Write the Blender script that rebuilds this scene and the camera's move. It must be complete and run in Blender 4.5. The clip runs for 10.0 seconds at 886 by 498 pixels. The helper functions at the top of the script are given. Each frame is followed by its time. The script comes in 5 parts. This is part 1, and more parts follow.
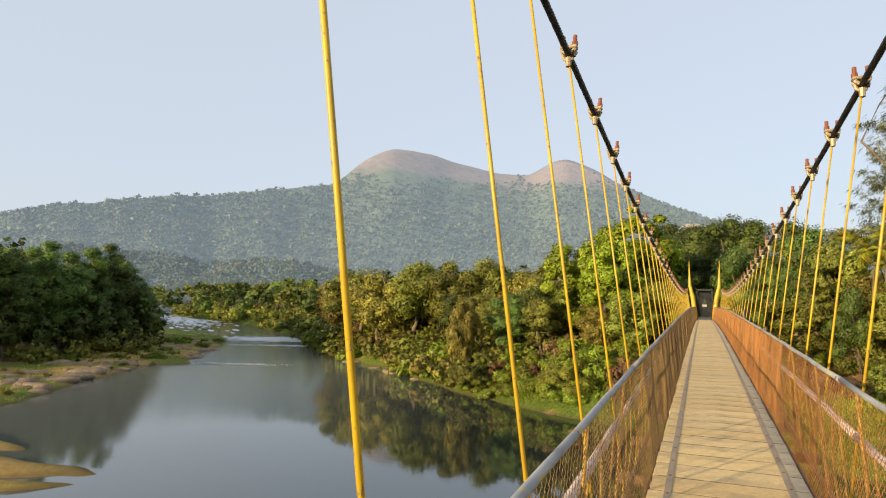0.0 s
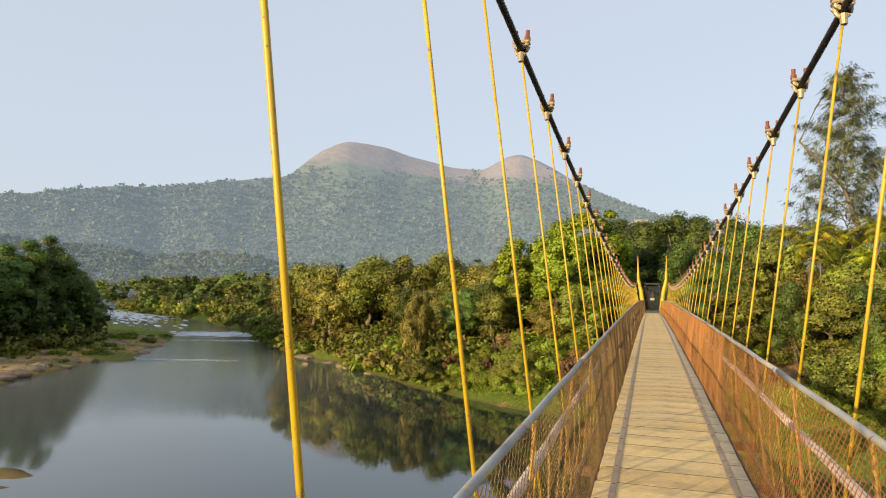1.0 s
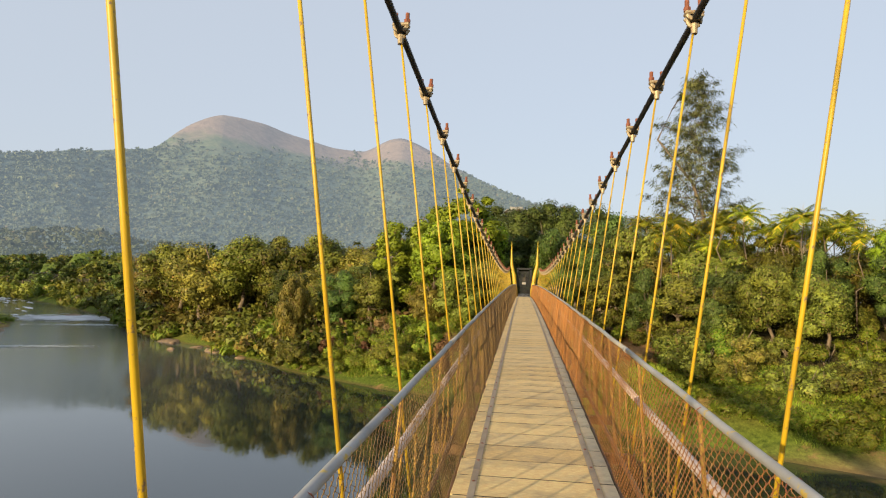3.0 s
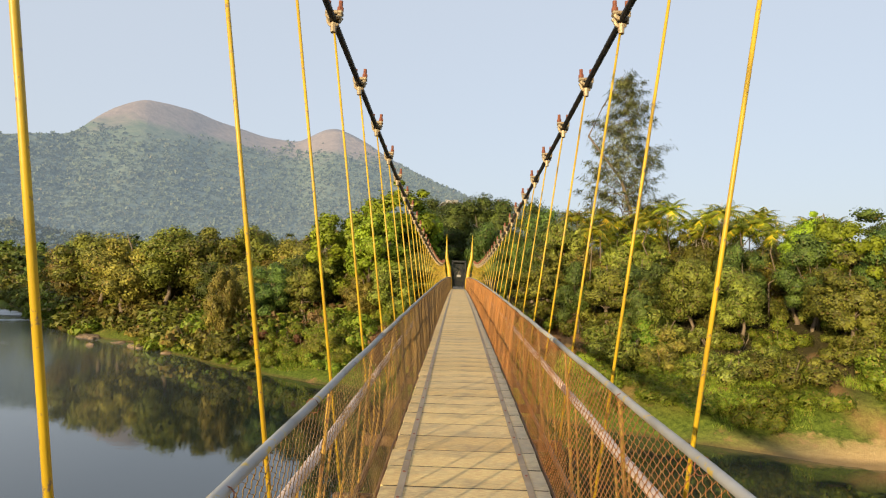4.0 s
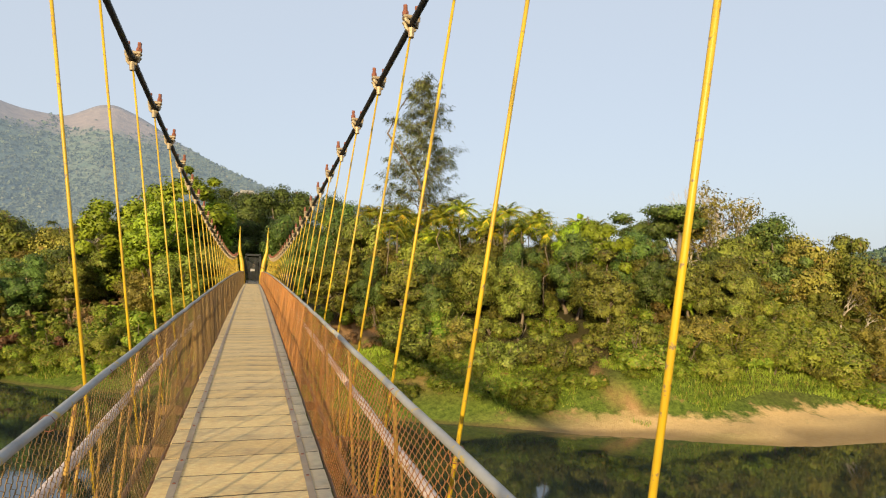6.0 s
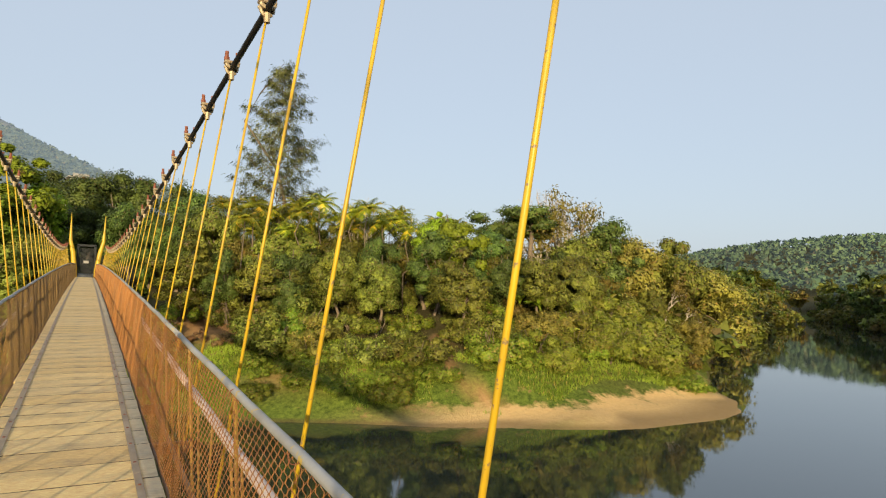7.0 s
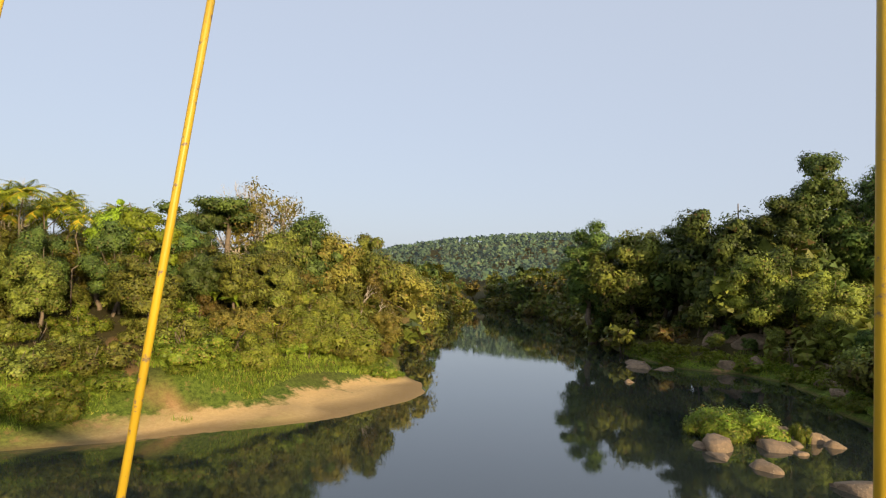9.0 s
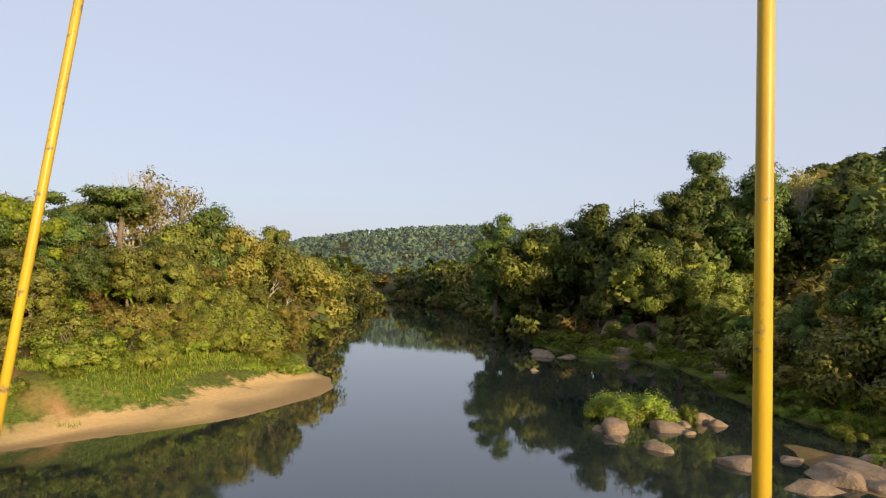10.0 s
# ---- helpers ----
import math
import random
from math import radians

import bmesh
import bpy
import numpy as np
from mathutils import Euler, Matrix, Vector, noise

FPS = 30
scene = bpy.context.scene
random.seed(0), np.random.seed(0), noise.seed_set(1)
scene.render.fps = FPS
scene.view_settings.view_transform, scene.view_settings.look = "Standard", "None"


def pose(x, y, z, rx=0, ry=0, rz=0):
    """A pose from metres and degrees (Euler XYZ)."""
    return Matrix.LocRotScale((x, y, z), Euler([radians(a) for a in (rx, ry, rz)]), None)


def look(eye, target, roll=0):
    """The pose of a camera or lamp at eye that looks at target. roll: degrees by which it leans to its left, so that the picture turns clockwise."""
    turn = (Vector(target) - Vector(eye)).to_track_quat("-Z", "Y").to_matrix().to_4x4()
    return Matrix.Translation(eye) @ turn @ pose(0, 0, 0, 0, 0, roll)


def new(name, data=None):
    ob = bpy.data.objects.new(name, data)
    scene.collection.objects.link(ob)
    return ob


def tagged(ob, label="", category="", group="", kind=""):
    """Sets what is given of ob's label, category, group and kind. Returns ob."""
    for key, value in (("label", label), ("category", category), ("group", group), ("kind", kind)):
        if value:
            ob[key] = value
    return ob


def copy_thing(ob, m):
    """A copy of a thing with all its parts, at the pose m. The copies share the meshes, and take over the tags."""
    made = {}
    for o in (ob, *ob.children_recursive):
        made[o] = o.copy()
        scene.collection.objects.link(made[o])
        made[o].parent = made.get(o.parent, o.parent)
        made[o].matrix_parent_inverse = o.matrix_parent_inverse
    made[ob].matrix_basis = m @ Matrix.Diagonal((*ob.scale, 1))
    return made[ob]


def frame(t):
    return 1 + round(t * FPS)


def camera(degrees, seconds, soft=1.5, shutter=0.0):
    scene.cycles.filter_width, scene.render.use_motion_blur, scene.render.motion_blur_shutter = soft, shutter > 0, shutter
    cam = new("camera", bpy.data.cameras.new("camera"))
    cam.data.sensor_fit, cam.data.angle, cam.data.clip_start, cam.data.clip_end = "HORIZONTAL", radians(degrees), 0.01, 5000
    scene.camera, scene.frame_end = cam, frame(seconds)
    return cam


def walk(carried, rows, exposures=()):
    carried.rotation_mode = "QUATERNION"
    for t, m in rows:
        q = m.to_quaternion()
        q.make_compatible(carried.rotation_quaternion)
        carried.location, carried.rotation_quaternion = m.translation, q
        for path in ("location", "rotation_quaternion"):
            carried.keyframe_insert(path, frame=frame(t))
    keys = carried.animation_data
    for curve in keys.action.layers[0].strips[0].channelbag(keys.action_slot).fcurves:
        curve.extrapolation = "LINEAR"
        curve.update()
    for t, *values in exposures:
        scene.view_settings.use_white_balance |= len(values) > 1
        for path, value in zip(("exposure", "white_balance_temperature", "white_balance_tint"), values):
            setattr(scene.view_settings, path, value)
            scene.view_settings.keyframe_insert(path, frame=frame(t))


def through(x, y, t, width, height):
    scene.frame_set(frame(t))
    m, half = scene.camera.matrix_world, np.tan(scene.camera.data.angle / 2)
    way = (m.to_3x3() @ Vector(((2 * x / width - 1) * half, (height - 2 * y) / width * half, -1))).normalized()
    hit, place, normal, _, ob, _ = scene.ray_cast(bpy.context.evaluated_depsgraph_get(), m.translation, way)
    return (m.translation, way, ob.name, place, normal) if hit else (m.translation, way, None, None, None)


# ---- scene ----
cam = camera(70.8, 10.0, 1.15)
# seconds, place in metres, yaw, pitch and roll in degrees
PATH = [
    (0.0, -0.180, 0.000, 1.570, 22.50, 4.75, -1.21),
    (0.5, -0.172, 0.031, 1.581, 20.29, 4.87, -1.18),
    (1.0, -0.168, 0.047, 1.575, 18.33, 4.28, -1.12),
    (1.5, -0.165, 0.066, 1.580, 16.11, 3.71, -1.25),
    (2.0, -0.148, 0.082, 1.578, 13.69, 3.40, -1.19),
    (2.5, -0.133, 0.072, 1.579, 10.39, 3.32, -1.42),
    (4.0, -0.095, 0.064, 1.569, 1.34, 2.49, -1.68),
    (4.5, -0.076, 0.082, 1.577, -2.13, 2.55, -1.43),
    (5.0, -0.068, 0.076, 1.561, -6.28, 2.83, -1.22),
    (5.5, -0.028, 0.070, 1.579, -11.33, 2.67, -1.37),
    (7.0, 0.055, 0.048, 1.597, -29.76, 2.56, -2.32),
    (7.5, 0.080, 0.034, 1.574, -36.84, 2.52, -2.26),
    (8.0, 0.078, -0.006, 1.583, -44.19, 2.34, -1.96),
    (8.5, 0.088, -0.043, 1.604, -51.30, 2.90, -1.93),
    (9.0, 0.168, -0.012, 1.640, -56.72, 2.97, -1.66),
    (9.5, 0.190, -0.007, 1.676, -62.09, 2.96, -1.36),
    (10.0, 0.218, -0.012, 1.701, -64.99, 2.48, -1.22),
]
walk(cam, [(t, pose(x, y, z, 90 + p, r, w)) for t, x, y, z, w, p, r in PATH],
     exposures=[(0.0, 0.57, 6650, 11), (1.5, 0.50, 6640, 11), (2.5, 0.42, 6640, 11), (4.0, 0.50, 6680, 11), (5.5, 0.52, 6700, 11), (7.0, 0.38, 6450, 9), (8.0, 0.33, 6380, 10), (9.0, 0.39, 6460, 14), (10.0, 0.44, 6500, 17)])

# ---- daylight ----
SUN_UP, SUN_SIDE = 12.0, 30.0        # elevation; degrees from straight behind the bridge (-y) towards -x
az = radians(SUN_SIDE)
sun_dir = Vector((-math.sin(az) * math.cos(radians(SUN_UP)), -math.cos(az) * math.cos(radians(SUN_UP)), math.sin(radians(SUN_UP))))
world = bpy.data.worlds.new("world")
scene.world = world
world.use_nodes = True
wn = world.node_tree.nodes
sky = wn.new("ShaderNodeTexSky")
sky.sky_type, sky.sun_disc = "NISHITA", False
sky.sun_elevation = radians(SUN_UP)
sky.sun_rotation = math.atan2(sun_dir.x, sun_dir.y)
sky.air_density, sky.dust_density, sky.ozone_density = 1.0, 2.5, 2.0
# morning haze: the clear sky under an even pale veil
veil = wn.new("ShaderNodeMix")
veil.data_type, veil.blend_type = "RGBA", "MIX"
veil.inputs[0].default_value = 0.70
veil.inputs[7].default_value = (4.85, 5.40, 6.15, 1)
world.node_tree.links.new(sky.outputs[0], veil.inputs[6])
world.node_tree.links.new(veil.outputs[2], wn["Background"].inputs[0])
wn["Background"].inputs[1].default_value = 0.11
sun_data = bpy.data.lights.new("sun", "SUN")
sun_data.energy, sun_data.angle, sun_data.color = 5.0, radians(0.7), (1.0, 0.79, 0.47)
sun_ob = new("sun", sun_data)
sun_ob.matrix_world = look((0, 0, 60), Vector((0, 0, 60)) - sun_dir)

# ---- materials ----
def shader(name, rough=0.8, metal=0.0):
    m = bpy.data.materials.new(name)
    m.use_nodes = True
    b = m.node_tree.nodes["Principled BSDF"]
    b.inputs["Roughness"].default_value, b.inputs["Metallic"].default_value = rough, metal
    return m, m.node_tree, b


def node(nt, kind, **values):
    n = nt.nodes.new(kind)
    for k, val in values.items():
        n.inputs[k].default_value = val
    return n


def ramp(nt, source, stops):
    r = nt.nodes.new("ShaderNodeValToRGB")
    e = r.color_ramp.elements
    while len(e) < len(stops):
        e.new(0.5)
    for el, (at, col) in zip(e, stops):
        el.position, el.color = at, (*col, 1)
    nt.links.new(source, r.inputs[0])
    return r.outputs[0]


def noise_tex(nt, scale, detail=4.0, rough=0.6, space="Object", stretch=None):
    tc = nt.nodes.new("ShaderNodeTexCoord")
    n = node(nt, "ShaderNodeTexNoise", Scale=scale, Detail=detail, Roughness=rough)
    src = tc.outputs[space]
    if stretch:
        mp = nt.nodes.new("ShaderNodeMapping")
        mp.inputs["Scale"].default_value = stretch
        nt.links.new(src, mp.inputs[0])
        src = mp.outputs[0]
    nt.links.new(src, n.inputs["Vector"])
    return n.outputs["Fac"]


def mix(nt, fac, a, b, kind="MIX"):
    m = nt.nodes.new("ShaderNodeMix")
    m.data_type, m.blend_type = "RGBA", kind
    for sock, val in ((m.inputs[0], fac), (m.inputs[6], a), (m.inputs[7], b)):
        if isinstance(val, bpy.types.NodeSocket):
            nt.links.new(val, sock)
        elif isinstance(val, tuple):
            sock.default_value = (*val, 1) if len(val) == 3 else val
        else:
            sock.default_value = val
    return m.outputs[2]


def bump(nt, b, height, strength=0.3, dist=0.02):
    n = node(nt, "ShaderNodeBump", Strength=strength, Distance=dist)
    nt.links.new(height, n.inputs["Height"])
    nt.links.new(n.outputs[0], b.inputs["Normal"])


def worn(name, base, dark, spot, rough=0.5, metal=0.0, big=3.0, fine=40.0, spots=0.62, space="Object", relief=0.25, depth=0.004):
    """Two-scale weathered surface: base to dark in broad patches, and small spots of another colour."""
    m, nt, b = shader(name, rough, metal)
    big_n, fine_n = noise_tex(nt, big, 5, 0.6, space), noise_tex(nt, fine, 4, 0.65, space)
    col = ramp(nt, big_n, [(0.3, dark), (0.65, base)])
    mask = ramp(nt, fine_n, [(spots, (0, 0, 0)), (spots + 0.06, (1, 1, 1))])
    nt.links.new(mix(nt, mask, col, spot), b.inputs["Base Color"])
    bump(nt, b, fine_n, relief, depth)
    return m


LEAF_TONES = {}            # name: the arguments of each kind of leaf


def leaf_mat(name, low, high, dry=(0.16, 0.12, 0.04), dry_at=0.86, shine=0.45, through=0.28, massed=False):
    """Foliage: each tree has its own tone, each leaf its own shade, a few leaves dry; light also passes through."""
    m, nt, b = shader(name, shine)
    LEAF_TONES[name] = (low, high, dry, dry_at)
    b.inputs["Specular IOR Level"].default_value = 0.18
    info, geo = nt.nodes.new("ShaderNodeObjectInfo"), nt.nodes.new("ShaderNodeNewGeometry")
    leaf = geo.outputs["Random Per Island"]
    dim = tuple(0.92 * a + 0.08 * c for a, c in zip(low, high))
    lit = tuple(0.30 * a + 0.68 * c for a, c in zip(low, high))
    col = ramp(nt, leaf, [(0.0, dim), (dry_at - 0.02, lit), (min(dry_at + 0.02, 1.0), lit if dry_at >= 1 else dry)])
    # clusters of older leaves, darkened as the shaded gaps between clumps, and of fresh ones
    spray = noise_tex(nt, 1.3, 3, 0.7)
    col = mix(nt, ramp(nt, spray, [(0.36, (0.8, 0.8, 0.8)), (0.52, (0, 0, 0))]), col, low)
    young = noise_tex(nt, 0.55, 2, 0.5, "Generated", (9, 9, 9))
    col = mix(nt, ramp(nt, young, [(0.50, (0, 0, 0)), (0.68, (0.6, 0.6, 0.6))]), col, tuple(1.12 * c for c in high))
    hsv = node(nt, "ShaderNodeHueSaturation")
    hue, val = nt.nodes.new("ShaderNodeMapRange"), nt.nodes.new("ShaderNodeMapRange")
    hue.inputs["To Min"].default_value, hue.inputs["To Max"].default_value = 0.470, 0.512
    val.inputs["To Min"].default_value, val.inputs["To Max"].default_value = 0.62, 1.45
    own = noise_tex(nt, 0.13, 2, 0.5) if massed else info.outputs["Random"]
    if massed:
        for n in (hue, val):
            n.inputs["From Min"].default_value, n.inputs["From Max"].default_value = 0.3, 0.7
        val.inputs["To Min"].default_value, val.inputs["To Max"].default_value = 0.7, 1.2
    nt.links.new(own, hue.inputs[0])
    nt.links.new(own, val.inputs[0])
    nt.links.new(hue.outputs[0], hsv.inputs["Hue"])
    nt.links.new(val.outputs[0], hsv.inputs["Value"])
    nt.links.new(col, hsv.inputs["Color"])
    nt.links.new(hsv.outputs[0], b.inputs["Base Color"])
    tr = nt.nodes.new("ShaderNodeBsdfTranslucent")
    nt.links.new(hsv.outputs[0], tr.inputs[0])
    mx = node(nt, "ShaderNodeMixShader", Fac=through)
    nt.links.new(b.outputs[0], mx.inputs[1])
    nt.links.new(tr.outputs[0], mx.inputs[2])
    nt.links.new(mx.outputs[0], nt.nodes["Material Output"].inputs[0])
    return m


YELLOW = worn("yellow_paint", (0.56, 0.37, 0.014), (0.40, 0.25, 0.014), (0.20, 0.14, 0.08), 0.45, 0.0, 2.5, 30.0, 0.60)
CABLE = worn("dark_wire_rope", (0.045, 0.042, 0.04), (0.02, 0.02, 0.02), (0.10, 0.07, 0.05), 0.5, 0.6, 4, 60)
CLAMP = worn("clamp_paint", (0.40, 0.32, 0.19), (0.26, 0.21, 0.13), (0.20, 0.09, 0.04), 0.5, 0.2, 18, 90, 0.55)
RUSTY = worn("rusty_bolt", (0.24, 0.08, 0.045), (0.14, 0.05, 0.03), (0.33, 0.15, 0.08), 0.8, 0.2, 30, 120)
RAIL = worn("grey_pipe", (0.35, 0.35, 0.345), (0.20, 0.195, 0.185), (0.46, 0.33, 0.07), 0.6, 0.15, 2.6, 15, 0.585)
MIDRAIL = worn("pink_grey_pipe", (0.66, 0.55, 0.50), (0.45, 0.33, 0.27), (0.40, 0.22, 0.05), 0.55, 0.1, 2.5, 14, 0.58)
OCHRE = worn("ochre_rod", (0.40, 0.24, 0.04), (0.25, 0.13, 0.03), (0.16, 0.07, 0.03), 0.6, 0.0, 3, 30, 0.55)
DIRT = worn("packed_dirt", (0.05, 0.032, 0.018), (0.025, 0.017, 0.01), (0.09, 0.06, 0.035), 0.95, 0, 3, 30)
# one rusty netting: left side coloured darker as shaded, right redder as sunlit
WIRE_SHADED = worn("ochre_wire_shaded", (0.27, 0.165, 0.055), (0.13, 0.075, 0.03), (0.36, 0.28, 0.13), 0.55, 0.35, 1.2, 30, 0.58)
WIRE_SUNLIT = worn("rusty_wire_sunlit", (0.42, 0.165, 0.035), (0.24, 0.11, 0.035), (0.46, 0.31, 0.12), 0.55, 0.35, 1.2, 30, 0.58)
STRIP = worn("steel_strip", (0.36, 0.29, 0.20), (0.24, 0.18, 0.12), (0.26, 0.15, 0.08), 0.6, 0.05, 3, 40, 0.62)
BEAM = worn("beam_paint", (0.22, 0.12, 0.05), (0.12, 0.06, 0.03), (0.16, 0.07, 0.03), 0.6, 0.1, 3, 30, 0.55)


def slab_mat():
    m, nt, b = shader("deck_slab", 0.85)
    info = nt.nodes.new("ShaderNodeObjectInfo")
    grain = noise_tex(nt, 2.2, 6, 0.7, "Object", (7, 40, 7))
    patch = noise_tex(nt, 3.0, 4, 0.6)
    tone = ramp(nt, info.outputs["Random"], [(0.0, (0.56, 0.41, 0.20)), (0.5, (0.72, 0.54, 0.28)), (1.0, (0.62, 0.48, 0.27))])
    col = mix(nt, 0.5, tone, ramp(nt, grain, [(0.34, (0.22, 0.16, 0.09)), (0.64, (0.92, 0.80, 0.58))]), "OVERLAY")
    col = mix(nt, ramp(nt, patch, [(0.5, (0, 0, 0)), (0.75, (0.55, 0.55, 0.55))]), col, (0.36, 0.29, 0.19))
    # outer edge on one side, mixed towards pale grey
    geo = nt.nodes.new("ShaderNodeNewGeometry")
    sep = nt.nodes.new("ShaderNodeSeparateXYZ")
    nt.links.new(geo.outputs["Position"], sep.inputs[0])
    edge = node(nt, "ShaderNodeMapRange")
    for k, val in (("From Min", 0.47), ("From Max", 0.49), ("To Min", 0.0), ("To Max", 0.35)):
        edge.inputs[k].default_value = val
    nt.links.new(sep.outputs["X"], edge.inputs[0])
    col = mix(nt, edge.outputs[0], col, (0.58, 0.55, 0.48))
    stain = noise_tex(nt, 1.1, 5, 0.7, "Object", (1.0, 2.5, 1.0))
    col = mix(nt, ramp(nt, stain, [(0.52, (0, 0, 0)), (0.72, (0.6, 0.6, 0.6))]), col, (0.24, 0.17, 0.095))
    nt.links.new(col, b.inputs["Base Color"])
    bump(nt, b, grain, 0.5, 0.008)
    return m


SLAB = slab_mat()
BARK = worn("bark", (0.20, 0.15, 0.10), (0.10, 0.075, 0.05), (0.28, 0.24, 0.18), 0.9, 0, 3, 20, 0.6, "Object", 0.6, 0.03)
PALE = worn("pale_bark", (0.50, 0.44, 0.36), (0.34, 0.28, 0.21), (0.24, 0.18, 0.12), 0.85, 0, 3, 20, 0.62, "Object", 0.5, 0.02)
ROCK = worn("river_rock", (0.29, 0.20, 0.12), (0.13, 0.095, 0.06), (0.38, 0.28, 0.18), 0.9, 0, 1.6, 7, 0.6, "Object", 1.0, 0.12)
CONCRETE = worn("concrete", (0.34, 0.33, 0.30), (0.24, 0.23, 0.21), (0.16, 0.15, 0.13), 0.9, 0, 1, 14, 0.66)
STEEL_DARK = worn("gate_paint", (0.02, 0.024, 0.026), (0.012, 0.012, 0.012), (0.05, 0.04, 0.03), 0.8, 0.0, 5, 40)

L_MID = leaf_mat("leaf_mid", (0.050, 0.066, 0.012), (0.335, 0.37, 0.060))
L_DARK = leaf_mat("leaf_dark", (0.030, 0.052, 0.014), (0.185, 0.270, 0.055), dry_at=0.95)
L_LIGHT = leaf_mat("leaf_light", (0.12, 0.20, 0.014), (0.43, 0.63, 0.055), dry_at=0.96)
L_OLIVE = leaf_mat("leaf_olive", (0.074, 0.072, 0.015), (0.385, 0.335, 0.064), (0.26, 0.16, 0.05), 0.92)
L_DRY = leaf_mat("leaf_dry", (0.16, 0.10, 0.04), (0.26, 0.18, 0.075), (0.22, 0.10, 0.04), 0.8)
L_REED = leaf_mat("leaf_reed", (0.090, 0.115, 0.012), (0.36, 0.390, 0.052), (0.30, 0.22, 0.08), 0.85)
L_PALM = leaf_mat("leaf_palm", (0.08, 0.12, 0.010), (0.38, 0.40, 0.030), (0.62, 0.46, 0.03), 0.82)
L_CASU = leaf_mat("leaf_needle", (0.14, 0.18, 0.06), (0.34, 0.38, 0.13), dry_at=0.95)
L_GRASS = leaf_mat("leaf_grass", (0.065, 0.110, 0.010), (0.29, 0.38, 0.040), (0.32, 0.25, 0.06), 0.86)

# ---- land and river ----
WATER = -8.0
NORTH = [(-3200, 1270), (-400, 330), (-240, 232), (-200, 205), (-155, 181), (-105, 140), (-81, 116), (-64, 96), (-51, 84.5), (-41, 79), (-31, 69), (-22, 60.5),
         (-17, 57.5), (-11, 54), (0, 47), (11.3, 39.7), (18, 36.4), (24, 33), (31, 30.2), (38.9, 29.4), (45, 30.8), (49.5, 34), (52, 38.5), (57, 43),
         (70, 53), (94, 68), (130, 88), (185, 113), (200, 130), (215, 185), (270, 360), (3200, 1240)]
SOUTH = [(-3200, 1240), (-400, 300), (-250, 205), (-205, 176), (-150, 141), (-120, 124), (-99, 113), (-86, 96), (-76, 78), (-67, 68), (-70, 62), (-66, 57), (-62, 47), (-55, 37),
         (-53, 30), (-50, 18), (-46, 8), (-38, -4), (-20, -13), (0, -15), (25, -14), (38, -10.5), (45, -8), (49, -6), (52, -3), (60, 1), (70, 3),
         (76, 6), (79, 11), (79, 18), (88, 26), (97, 31.5), (120, 43), (146, 57), (187, 91), (218, 118), (250, 175), (320, 350), (3200, 1210)]


def shore_dist(px, py, line):
    """Distance of many places to a shoreline."""
    best = np.full(px.shape, 1e9)
    for (ax, ay), (bx, by) in zip(line, line[1:]):
        dx, dy = bx - ax, by - ay
        s = np.clip(((px - ax) * dx + (py - ay) * dy) / (dx * dx + dy * dy), 0, 1)
        best = np.minimum(best, np.hypot(px - ax - s * dx, py - ay - s * dy))
    return best


def shore_sides(px, py):
    """Signed distances beyond the north and the south shoreline (positive on land)."""
    nx, ny = zip(*NORTH)
    sx, sy = zip(*SOUTH)
    n = shore_dist(px, py, NORTH) * np.where(py > np.interp(px, nx, ny), 1, -1)
    # the south shore doubles back near its bays, so its side comes from a winding test
    inside = np.zeros(px.shape, bool)
    ring = SOUTH + [(3200, -3000), (-3200, -3000)]
    for (ax, ay), (bx, by) in zip(ring, ring[1:] + ring[:1]):
        cross = (ay > py) != (by > py)
        xx = ax + (py - ay) / ((by - ay) if by != ay else 1e-9) * (bx - ax)
        inside ^= cross & (px < xx)
    s = shore_dist(px, py, SOUTH) * np.where(inside, 1, -1)
    return n, s


def wobble(px, py, size, seed=0.0):
    """Cheap smooth unevenness, about -1 to 1."""
    a = np.sin(px / size + 1.3 * np.sin(py / size * 0.7 + seed)) * np.cos(py / size * 1.1 + seed * 2.1 + 0.8 * np.sin(px / size * 0.6))
    b = np.sin(px / size * 2.3 + seed + 1.7) * np.sin(py / size * 2.1 - seed)
    return 0.7 * a + 0.3 * b


def bell(px, py, x, y, rx, ry):
    return np.exp(-((px - x) / rx) ** 2 - ((py - y) / ry) ** 2)


